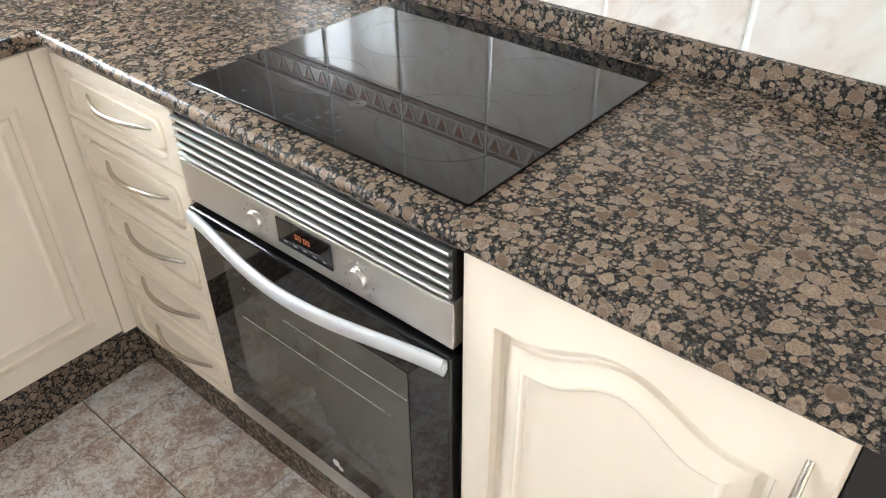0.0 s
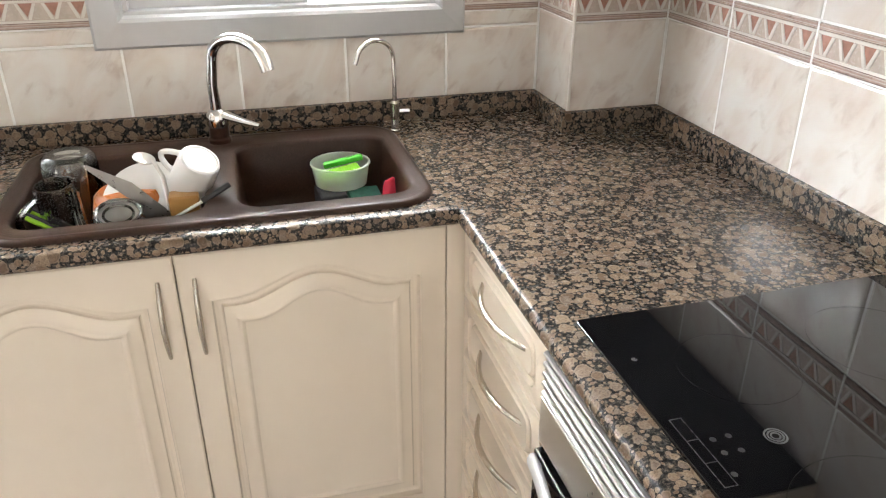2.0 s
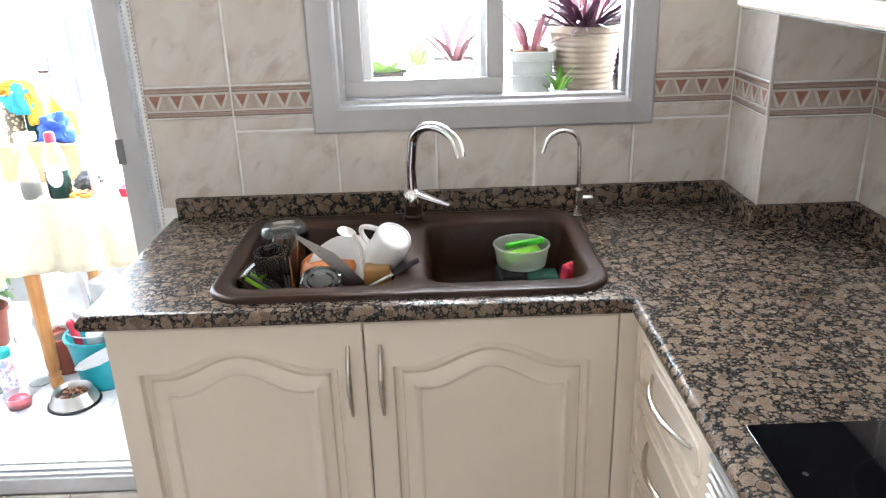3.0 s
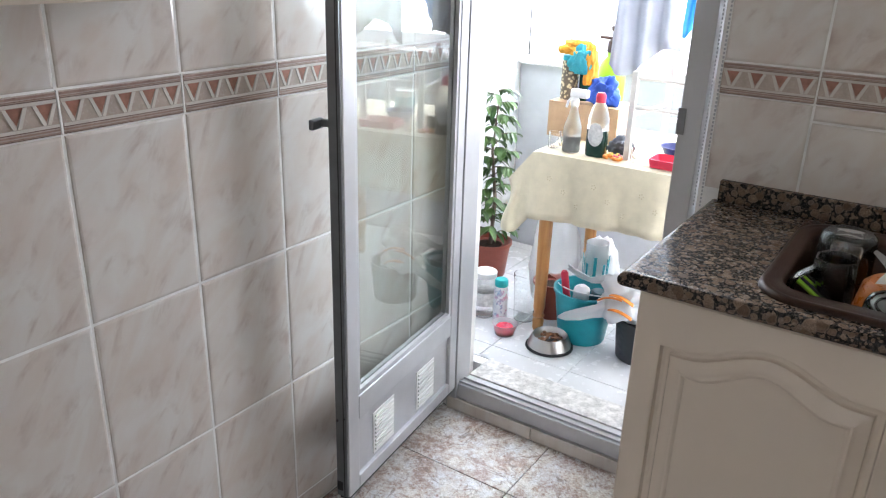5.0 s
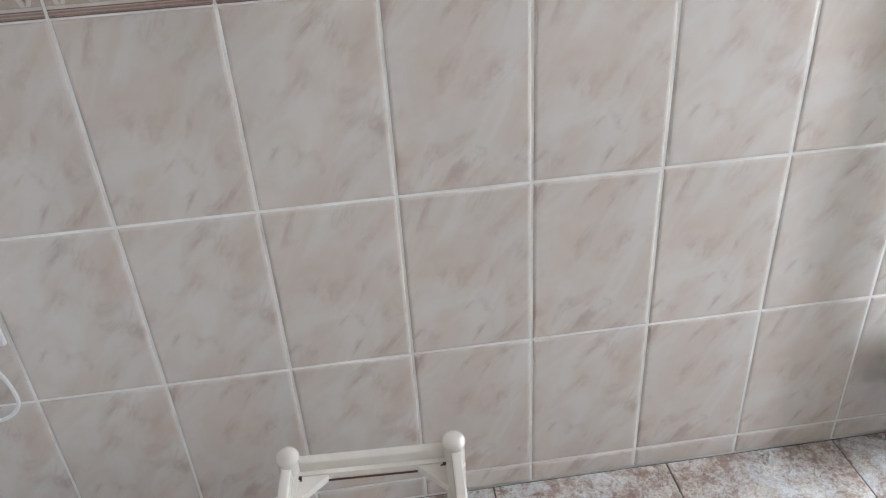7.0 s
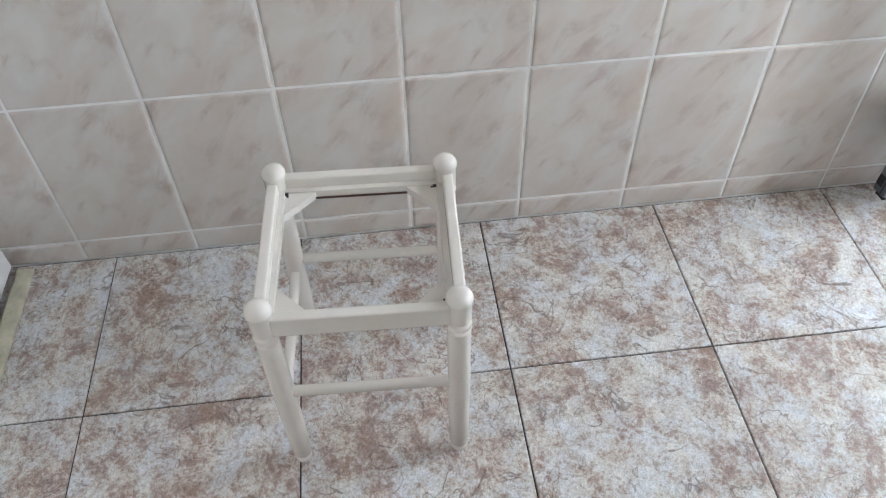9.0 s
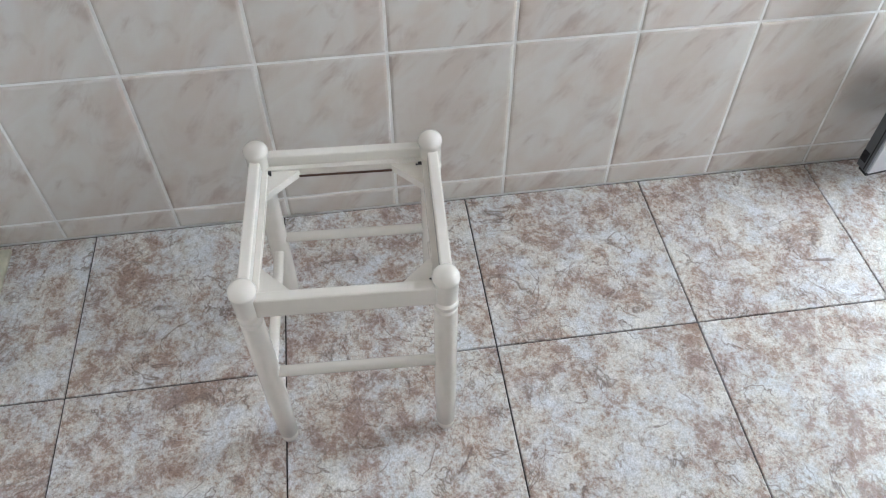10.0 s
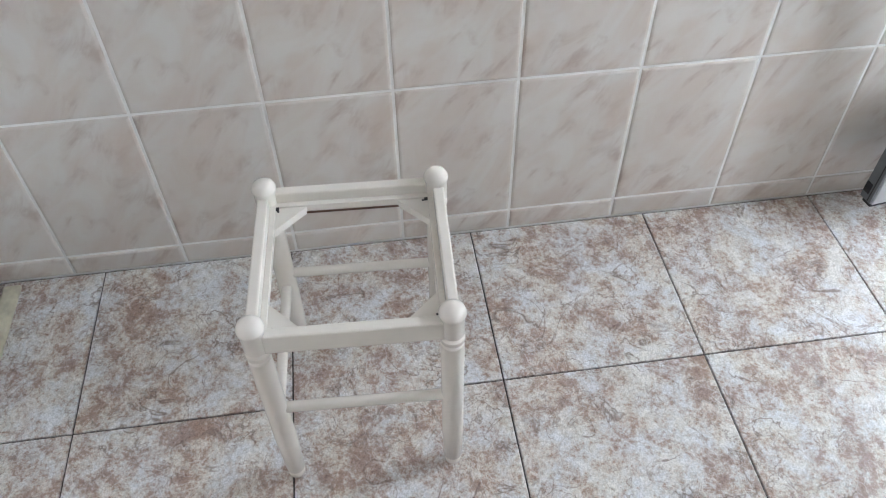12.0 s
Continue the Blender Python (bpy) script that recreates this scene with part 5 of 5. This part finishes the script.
lathe(bm, [(0.027, 0), (0.027, 0.0008)], 28, pose(0.002, -0.0194, 0.065, 90))
bmesh.ops.scale(bm, vec=(0.85, 1, 1.25), space=Matrix.Translation((0, 0, -0.065)), verts=bm.verts)
part("oval_label", bm, LABEL, db, "white oval paper label")
for x, y, h in ((-2.345, 0.50, 0.055), (-2.325, 0.55, 0.05), (-2.035, 0.475, 0.05), (-2.065, 0.55, 0.06)):
    j = thing("small_jar", pose(x, y, TT), "small clear glass jar on the tablecloth", "jar", "small jars")
    smooth(part("jar_glass", turned(hollow(0.020, 0.021, h, 0.002), 18), GLASS, j))
for i, (x, y, mat, lab) in enumerate(((-2.132, 0.472, ORANGE, "small orange plastic toy piece"), (-2.105, 0.488, RED, "small red plastic piece"), (-2.122, 0.503, plain("yellow_plastic", (0.7, 0.45, 0.02), 0.4), "small yellow plastic piece"), (-2.098, 0.466, ORANGE, "small orange plastic piece"))):
    bm = bmesh.new()
    tube(bm, [(0.013 * math.cos(a), 0.013 * math.sin(a), 0.007) for a in (0.55 * k for k in range(10))], 0.0065, 8)
    tagged(part("plastic_piece", bm, mat), lab, "plastic piece").matrix_world = pose(x, y, TT, 0, 0, 70 * i)
bag("cloth", pose(-2.125, 0.56, TT), (0.035, 0.03, 0.03), plain("grey_rag", (0.10, 0.11, 0.13), 0.9), "dark grey rag on the table", 3.9, "cloth", 0.6)

RACK = plain("white_rack_paint", (0.62, 0.60, 0.56), 0.4)
rack = thing("small_stand", pose(-2.078, 0.50, TT), "white wooden stand with thin rails on the table", "stand")
for x, y in ((0, 0), (0.235, 0), (0.03, 0.26), (0.25, 0.26)):
    part("post", boxed(x - 0.010, y - 0.010, 0, x + 0.010, y + 0.010, 0.29, 0.003), RACK, rack)
for x0, y0, x1, y1, z in ((0.01, 0, 0.225, 0, 0.175), (0.005, 0.01, 0.025, 0.25, 0.15), (0.04, 0.26, 0.24, 0.26, 0.22), (0.24, 0.01, 0.25, 0.25, 0.15), (0.01, 0, 0.225, 0, 0.27), (0.04, 0.26, 0.24, 0.26, 0.10)):
    part("rail", tubed([(x0, y0, z), (x1, y1, z)], 0.007, 8), RACK, rack)
tray = thing("red_tray", pose(-1.915, 0.50, TT), "bright red plastic tray with small things", "tray")
bm = bmesh.new()
loft(bm, [[(x, y, z) for x, y in inset(rrect(-0.075, -0.05, 0.075, 0.05, 0.012, 4), q)] for q, z in ((0.006, 0), (0, 0.028), (0.003, 0.028), (0.009, 0.003))])
part("tray_shell", bm, RED, tray)
vessel("blue_bowl", pose(-1.945, 0.615, TT), hollow(0.035, 0.058, 0.045), BLUE, "deep blue plastic bowl on the table", "bowl")
wt = thing("white_tub", pose(-1.915, 0.74, TT), "white tub with a teal label", "tub")
smooth(part("tub_body", turned([(0.038, 0), (0.040, 0.005), (0.040, 0.085), (0.042, 0.087), (0.042, 0.10), (0.038, 0.102)], 24), WHITE, wt))
part("band_label", turned([(0.0406, 0.012), (0.0407, 0.013), (0.0407, 0.075), (0.0406, 0.076)], 24), TEAL, wt, "teal band label")

# ---- laundry ----
LINEN = plain("white_blue_linen", (0.40, 0.425, 0.49), 0.9, vary=0.08, scale=12, bump=0.2)


def hung(m, w, h, mat, label, folds, amp, seed):
    bm = bmesh.new()
    nx, nz = 48, 20
    g = []
    for j in range(nz + 1):
        t = j / nz
        g.append([bm.verts.new((w * (i / nx - 0.5) * (1 - 0.12 * math.sin(3.1 * t)), amp * (0.25 + t) * math.sin(folds * 6.28 * i / nx + seed + 0.8 * t) + 0.3 * amp * math.sin(17 * i / nx + 5 * t), -h * t * (1 + 0.07 * math.sin(5 * i / nx + seed)))) for i in range(nx + 1)])
    for a, b in zip(g, g[1:]):
        for i in range(nx):
            bm.faces.new((a[i], a[i + 1], b[i + 1], b[i]))
    ob = tagged(smooth(part("laundry", bm, mat), 70), label, "laundry")
    ob.matrix_world = m
    s = ob.modifiers.new("thick", "SOLIDIFY")
    s.thickness = 0.002
    return ob


clothes_line = tagged(part("clothes_line", tubed([(-2.93, 0.72, 1.86), (0.198, 0.72, 1.86)], 0.0025, 6), WHITE), "thin white washing line across the balcony", "washing line")
hung(pose(-2.145, 0.72, 1.862), 0.25, 0.75, LINEN, "white and pale blue shirt hanging on the line", 3.0, 0.018, 0.4)
hung(pose(-1.80, 0.722, 1.862), 0.22, 0.72, LINEN, "pale cloth hanging on the line", 2.5, 0.016, 2.2)
hung(pose(-1.985, 0.755, 1.862), 0.10, 0.62, plain("bright_blue_fabric", (0.02, 0.22, 0.65), 0.9), "bright blue garment behind the shirts", 2.0, 0.012, 1.0)
tagged(part("hanging_cable", tubed([(-2.84, 1.2, 2.5), (-2.845, 1.2, 1.9), (-2.838, 1.2, 1.03)], 0.004, 6), BLACK), "dark cable hanging from the balcony ceiling", "cable")

# ---- dishes in the sink ----
def thin_glass(name, tint, ior, rough):
    """Thin clear glass: see-through, with gloss that grows towards the rims."""
    k = Mat(name, rough)
    out = k.t.nodes["Material Output"]
    through_ = k.n("BsdfTransparent", {"Color": tint}).outputs[0]
    gloss = k.n("BsdfGlossy", {"Color": (0.95, 0.97, 0.96), "Roughness": rough}).outputs[0]
    mixed = k.n("MixShader", {0: k.n("Fresnel", {"IOR": ior}).outputs[0]})
    k.t.links.new(through_, mixed.inputs[1])
    k.t.links.new(gloss, mixed.inputs[2])
    k.t.links.new(mixed.outputs[0], out.inputs["Surface"])
    return k.m


DISHGLASS = thin_glass("thin_clear_glass", (0.97, 0.98, 0.975), 1.85, 0.03)
MUG_GLASS = thin_glass("moulded_clear_glass", (0.95, 0.96, 0.955), 2.2, 0.06)
TUBP = Mat("frosted_tub_plastic", 0.35)
TUBP.set(TUBP.b, {"Base Color": (0.95, 1.0, 0.95), "Transmission Weight": 0.75, "IOR": 1.25})
BOT = TOP - 0.160
POT_ORANGE = plain("orange_enamel", (0.55, 0.16, 0.03), 0.3)
pan = thing("pan", pose(-1.215, -0.33, BOT), "orange bowl turned over in the sink", "bowl")
smooth(part("bowl_wall", turned([(0.075, 0), (0.078, 0.004), (0.075, 0.10), (0.066, 0.150), (0.055, 0.160), (0.001, 0.162)], 32), POT_ORANGE, pan))
sj = thing("glass_jar", pose(-1.325, -0.262, BOT), "upturned clear glass jar in the sink", "jar")
smooth(part("jar_glass", turned([(0.042, 0), (0.048, 0.004), (0.053, 0.03), (0.053, 0.196), (0.050, 0.213), (0.042, 0.220), (0.001, 0.217), (0.001, 0.214), (0.046, 0.211), (0.0505, 0.192), (0.0505, 0.03), (0.040, 0.002)], 32), DISHGLASS, sj)).visible_shadow = False
gm = thing("glass_mug", pose(-1.312, -0.412, BOT + 0.002, 2, -4, 20), "clear glass mug with a handle in the sink", "mug")
bm = bmesh.new()
lathe(bm, [(0.031, 0), (0.034, 0.004), (0.037, 0.205), (0.0365, 0.215), (0.033, 0.215), (0.0315, 0.205), (0.029, 0.018), (0.001, 0.016)], 10)
part("mug_glass", bm, MUG_GLASS, gm).visible_shadow = False
smooth(part("handle", tubed(arc((-0.034, 0, 0.195), (-0.033, 0, 0.115), (-0.04, 0, 0), 10), 0.0065, 8), MUG_GLASS, gm))
ld = thing("drinking_glass", pose(-1.224, -0.440, BOT + 0.088, 16, 0, 10), "upturned short thick-bottomed clear drinking glass", "glass")
smooth(part("glass_wall", turned([(0.043, 0), (0.047, 0.003), (0.048, 0.030), (0.044, 0.074), (0.041, 0.080), (0.036, 0.081), (0.034, 0.076), (0.016, 0.074), (0.001, 0.074)], 32), DISHGLASS, ld)).visible_shadow = False
smooth(part("thick_base", tubed([(0.039 * math.cos(0.2618 * k), 0.039 * math.sin(0.2618 * k), 0.079) for k in range(25)], 0.0035, 8), MUG_GLASS, ld))
smooth(part("inner_ring", tubed([(0.026 * math.cos(0.2618 * k), 0.026 * math.sin(0.2618 * k), 0.076) for k in range(25)], 0.0025, 8), MUG_GLASS, ld))
wb = thing("plate", pose(-1.175, -0.365, BOT + 0.135, 38, -14, 10), "white plate leaning among the dishes", "plate")
smooth(part("plate_body", turned([(0.045, 0), (0.05, 0.003), (0.085, 0.018), (0.085, 0.022), (0.048, 0.008), (0.001, 0.006)], 36), WHITE, wb))
mug = thing("mug", pose(-1.103, -0.362, BOT + 0.160, 14, 32, -20), "white porcelain mug lying tilted on the dishes", "mug")
smooth(part("cup", turned([(0.036, 0.004), (0.040, 0), (0.0405, 0.02), (0.0395, 0.078), (0.0375, 0.084), (0.033, 0.086), (0.031, 0.084), (0.001, 0.084)], 32), WHITE, mug))
smooth(part("handle", tubed(arc((-0.038, 0, 0.072), (-0.036, 0, 0.020), (-0.034, 0, 0), 10), 0.0055, 8), WHITE, mug))
AMBERGL = plain("amber_wood", (0.38, 0.20, 0.06), 0.35)
tagged(part("wooden_block", boxed(-1.135, -0.435, BOT, -1.080, -0.395, BOT + 0.172, 0.004), AMBERGL), "amber brown small container in the sink", "container")
kn = thing("knife", pose(-1.272, -0.40, 0.972, 0, 0, 0), "broad steel spatula slanting into the dishes", "spatula")
bm = bmesh.new()
loft(bm, [[(0, 0, 0.0), (0.004, 0.001, 0.006), (0.006, 0, 0.002)], [(0.07, -0.02, -0.06), (0.078, -0.018, -0.028), (0.082, -0.022, -0.056)], [(0.118, -0.04, -0.15), (0.15, -0.035, -0.10), (0.15, -0.042, -0.15)]])
smooth(part("blade", bm, plain("dull_dark_steel", (0.34, 0.32, 0.30), 0.32, 1.0, vary=0.05, bump=0), kn), 30)
sp = thing("ladle", pose(-1.16, -0.395, 0.965), "steel spoon with its bowl turned up", "spoon")
bm = bmesh.new()
lathe(bm, [(0.001, -0.008), (0.012, -0.005), (0.021, 0.001), (0.020, 0.003), (0.010, -0.002), (0.001, -0.005)], 20, pose(-0.01, 0.012, 0.01, 10, 20))
tube(bm, [(0.006, 0.006, 0.008), (0.020, -0.006, -0.02), (0.026, -0.022, -0.085), (0.024, -0.035, -0.20)], [0.005, 0.005, 0.006, 0.006], 8, flat=0.5)
smooth(part("spoon_body", bm, STEEL, sp))
pk = thing("peeler", pose(-1.10, -0.455, BOT + 0.152, 0, -22, 15), "white and black handled peeler", "peeler")
part("blade", boxed(-0.03, -0.004, 0, 0.03, 0.004, 0.004, 0.001), WHITE, pk)
part("grip", tubed([(0.03, 0, 0.002), (0.09, 0, 0.004)], 0.008, 10, flat=0.7), BLACK, pk, "black grip")
sc = thing("scissors", pose(-1.385, -0.430, BOT + 0.145, 0, 4, -14), "scissors with black and lime green handles", "scissors")
for dy in (0.0, 0.022):
    part("grip", tubed([(0, dy, 0.02), (0.035, dy - 0.004, 0.008), (0.075, dy - 0.01, -0.008)], 0.008, 10), BLACK, sc, "black grip")
    part("inlay", tubed([(0.008, dy - 0.006, 0.018), (0.035, dy - 0.010, 0.008), (0.06, dy - 0.014, -0.002)], 0.005, 8), LIME, sc, "lime green inlay")
part("blades", tubed([(0.075, 0.0, -0.008), (0.15, -0.01, -0.06)], 0.006, 6, flat=0.3), STEEL, sc)

tb = thing("clear_tub", pose(-0.788, -0.262, BOT + 0.104), "clear round tub holding green sponges", "tub")
smooth(part("tub_shell", turned(hollow(0.056, 0.063, 0.046, 0.0015), 32), TUBP.m, tb))
smooth(part("rim", tubed([(0.063 * math.cos(0.2618 * k), 0.063 * math.sin(0.2618 * k), 0.046) for k in range(25)], 0.003, 8), TUBP.m, tb))
LIMEF = plain("lime_sponge", (0.25, 0.60, 0.04), 0.9, vary=0.15, scale=60, bump=0.4)
tagged(part("sponge", boxed(-0.045, -0.014, 0, 0.045, 0.014, 0.028, 0.004), LIMEF), "lime green sponge in the tub", "sponge").matrix_world = pose(-0.79, -0.272, BOT + 0.112, 14, -6, 12)
tagged(part("cleaning_clip", boxed(-0.044, -0.008, 0, 0.044, 0.008, 0.012, 0.003), plain("vivid_green", (0.06, 0.55, 0.03), 0.4)), "vivid green plastic clip in the tub", "clip").matrix_world = pose(-0.778, -0.245, BOT + 0.140, 0, -12, -8)
tagged(part("sponge", boxed(-0.034, -0.030, 0, 0.034, 0.030, 0.103, 0.005), plain("dark_green_scourer", (0.012, 0.09, 0.06), 0.95, vary=0.3, scale=120, bump=0.5)), "dark green scouring sponge under the tub", "sponge").matrix_world = pose(-0.748, -0.325, BOT + 0.0005)
tagged(part("sponge", boxed(-0.030, -0.045, 0, 0.030, 0.045, 0.103, 0.006), plain("black_sponge", (0.012, 0.012, 0.016), 0.95, bump=0.4)), "black sponge under the tub", "sponge").matrix_world = pose(-0.816, -0.300, BOT + 0.0005, 0, 0, 4)
bag("scrubber", pose(-0.690, -0.335, BOT), (0.027, 0.022, 0.071), plain("coral_red_mesh", (0.75, 0.05, 0.10), 0.8), "coral red pan scrubber in the sink", 8.1, "scrubber", 0.15)

# ---- tiles: walls ----
def tile_mesh(name, w, h, mats, deep=0.006, edge=0.006, pillow=0.0028, g=0.0026):
    bm = bmesh.new()
    rings = []
    for d, z in ((g, 0.0), (g, deep - pillow), (g + edge * 0.35, deep - pillow * 0.35), (g + edge, deep)):
        rings.append([(d, d, z), (w - d, d, z), (w - d, h - d, z), (d, h - d, z)])
    loft(bm, rings, cap0=False)
    bmesh.ops.recalc_face_normals(bm, faces=bm.faces)
    me = bpy.data.meshes.new(name)
    bm.to_mesh(me)
    bm.free()
    for m in mats:
        me.materials.append(m)
    return me


UMBER = plain("dark_brown_line", (0.17, 0.10, 0.08), 0.35)


def border_mesh(name, w, h):
    """A border tile: fine lines, and a row of red triangles between raised white bars."""
    bm = bmesh.new()
    t = 0.006
    loft(bm, [[(d, d, z), (w - d, d, z), (w - d, h - d, z), (d, h - d, z)] for d, z in ((0.0018, 0), (0.0018, t - 0.002), (0.0032, t))], cap0=False)
    for y0, y1, m, up in ((0.0035, 0.0055, 1, 0.0016), (0.0078, 0.0105, 1, 0.0014), (0.0145, 0.0195, 2, 0.0022), (h - 0.0195, h - 0.0145, 2, 0.0022), (h - 0.0112, h - 0.0095, 1, 0.0012), (h - 0.0075, h - 0.0035, 1, 0.0018)):
        box(bm, 0.0035, y0, t - 0.001, w - 0.0035, y1, t + up, 0, mat=m)
    for x0, x1 in ((0.0, 0.0018), (w - 0.0018, w)):
        box(bm, x0, 0.0, 0.001, x1, h, t + 0.0012, 0, mat=5)
    for y0, y1 in ((0.0125, 0.0138), (h - 0.0138, h - 0.0125), (0.0012, 0.0024)):
        box(bm, 0.0035, y0, t - 0.001, w - 0.0035, y1, t + 0.0004, 0, mat=4)
    lo, hi, n = 0.0205, h - 0.0205, max(1, round(w / 0.0496))
    s = w / n
    for i in range(n):
        c = (i + 0.5) * s
        loft(bm, [[(c - 0.0142, hi, z), (c, lo + 0.006, z), (c + 0.0142, hi, z)] for z in (t - 0.0005, t + 0.0006)], cap0=False, mat=3)
        for sgn in (-1, 1):
            a, b = c + sgn * 0.0175, c + sgn * 0.0035
            if 0.003 < a < w - 0.003:
                loft(bm, [[(a - 0.0034, hi, z), (a + 0.0034, hi, z), (b + 0.0034, lo, z), (b - 0.0034, lo, z)] for z in (t - 0.0005, t + 0.002)], cap0=False, mat=2)
    bmesh.ops.recalc_face_normals(bm, faces=bm.faces)
    me = bpy.data.meshes.new(name)
    bm.to_mesh(me)
    bm.free()
    for m in (BAND, ROSE, RELIEF, TERRA, UMBER, GROUT):
        me.materials.append(m)
    return me


MADE = {}
NORTH_BORDER = 0.0105


def b_row(z):
    return min(abs(z - BORDER0), abs(z - BORDER0 - NORTH_BORDER)) < 1e-4


def lay(parent, cols, rows, place, skip=lambda a, b, c, d: False):
    """Tiles on a wall; cols: joints along the wall; place(u, v): pose of the tile's lower left corner."""
    for z0, z1 in rows:
        for u0, u1 in zip(cols, cols[1:]):
            for a, b, c, d in clip(u0, z0, u1, z1, skip):
                kind = "border_tile" if b_row(z0) else "tile"
                key = (kind, round(b - a, 3), round(d - c, 3))
                if key not in MADE:
                    MADE[key] = border_mesh(kind, b - a, d - c) if kind == "border_tile" else tile_mesh(kind, b - a, d - c, [TILE])
                ob = new(kind, MADE[key])
                ob.parent = parent
                ob.matrix_world = place(a, c)


def clip(u0, z0, u1, z1, holes):
    """The pieces of a tile left by the rectangular holes: (u0, u1, z0, z1) each."""
    pieces = [(u0, u1, z0, z1)]
    for ha, hb, hc, hd in holes:
        out = []
        for a, b, c, d in pieces:
            if hb <= a or ha >= b or hd <= c or hc >= d:
                out.append((a, b, c, d))
                continue
            if hc > c:
                out.append((a, b, c, hc))
            if hd < d:
                out.append((a, b, hd, d))
            m0, m1 = max(c, hc), min(d, hd)
            if ha > a:
                out.append((a, ha, m0, m1))
            if hb < b:
                out.append((hb, b, m0, m1))
        pieces = out
    return [p for p in pieces if p[1] - p[0] > 0.012 and p[3] - p[2] > 0.008]


def joints(a, b, at, pitch):
    k = math.ceil((a - at) / pitch)
    out = [a]
    while at + k * pitch < b - 0.004:
        if at + k * pitch > a + 0.004:
            out.append(at + k * pitch)
        k += 1
    return out + [b]


rows = [(a, min(b, CEIL)) for a, b in ROWS if a < CEIL - 0.02]
upper = [(max(a + NORTH_BORDER, TOP + 0.02), min(b + NORTH_BORDER, CEIL)) for a, b in rows if b > TOP + 0.05]
# west wall: seen from the room its u runs to +y
lay(wall_west, joints(-2.95, -0.012, -1.694, TW), rows, lambda u, v: Matrix.Translation((WEST - 0.006, u, v)) @ Matrix(((0, 0, 1, 0), (1, 0, 0, 0), (0, 1, 0, 0), (0, 0, 0, 1))), [])
# north wall: u runs to +x
lay(wall_north, joints(DOOR1 + 0.012, COL_X, -1.474, 0.2495), upper, lambda u, v: Matrix.Translation((u, 0.006, v)) @ pose(0, 0, 0, 90), [(CX0 + 0.01, CX1 - 0.01, CZ0 + 0.01, CZ1 - 0.01)])
# east wall: u runs to -y
lay(wall_east, joints(-COL_Y, 2.95, 0.202, 0.2497), upper, lambda u, v: Matrix.Translation((0.006, -u, v)) @ Matrix(((0, 0, -1, 0), (-1, 0, 0, 0), (0, 1, 0, 0), (0, 0, 0, 1))), [])
# column: its two faces
lay(column, [COL_X, 0.0], upper, lambda u, v: Matrix.Translation((u, COL_Y + 0.006, v)) @ pose(0, 0, 0, 90), [])
lay(column, [0.0, -COL_Y], upper, lambda u, v: Matrix.Translation((COL_X + 0.006, -u, v)) @ Matrix(((0, 0, -1, 0), (-1, 0, 0, 0), (0, 1, 0, 0), (0, 0, 0, 1))), [])
part("corner_bead", tubed([(COL_X + 0.001, COL_Y + 0.001, SZ), (COL_X + 0.001, COL_Y + 0.001, CEIL)], 0.0045, 10), RELIEF, column, "white rounded corner strip")

# ---- tiles: floor ----
P = 0.418
for x0, x1 in zip(joints(WEST, -0.56, -2.030, P), joints(WEST, -0.56, -2.030, P)[1:]):
    for y0, y1 in zip(joints(SOUTH, -0.004, -1.536, P), joints(SOUTH, -0.004, -1.536, P)[1:]):
        if x1 - x0 < 0.015:
            continue
        key = ("floor", round(x1 - x0, 3), round(y1 - y0, 3))
        if key not in MADE:
            MADE[key] = tile_mesh("tile", x1 - x0, y1 - y0, [FLOOR_TILE], 0.006, 0.0022, 0.0012, 0.0015)
        ob = new("tile", MADE[key])
        ob.parent = floor_ob
        ob.matrix_world = Matrix.Translation((x0, y0, -0.006))

# ---- tiles: balcony ----
Q = 0.312
for x0, x1 in zip(joints(-2.935, 0.195, -2.43, Q), joints(-2.935, 0.195, -2.43, Q)[1:]):
    for y0, y1 in zip(joints(0.20, 1.30, 0.295, Q), joints(0.20, 1.30, 0.295, Q)[1:]):
        key = ("balcony", round(x1 - x0, 3), round(y1 - y0, 3))
        if key not in MADE:
            MADE[key] = tile_mesh("tile", x1 - x0, y1 - y0, [BALCONY_TILE], 0.006, 0.0016, 0.0008, 0.0012)
        ob = new("tile", MADE[key])
        ob.parent = balcony_floor
        ob.matrix_world = Matrix.Translation((x0, y0, BZ - 0.006))
for parent, cols, rows_, place in (
    (balcony_wall, joints(0.165, 1.30, 0.2, 0.25), [(0.1 + 0.333 * i, 0.433 + 0.333 * i) for i in range(7)], lambda u, v: Matrix.Translation((-2.9375, u, v)) @ Matrix(((0, 0, 1, 0), (1, 0, 0, 0), (0, 1, 0, 0), (0, 0, 0, 1)))),
):
    for z0, z1 in rows_:
        for u0, u1 in zip(cols, cols[1:]):
            key = ("white", round(u1 - u0, 3), round(z1 - z0, 3))
            if key not in MADE:
                MADE[key] = tile_mesh("tile", u1 - u0, z1 - z0, [BALCONY_TILE])
            ob = new("tile", MADE[key])
            ob.parent = parent
            ob.matrix_world = place(u0, z0)
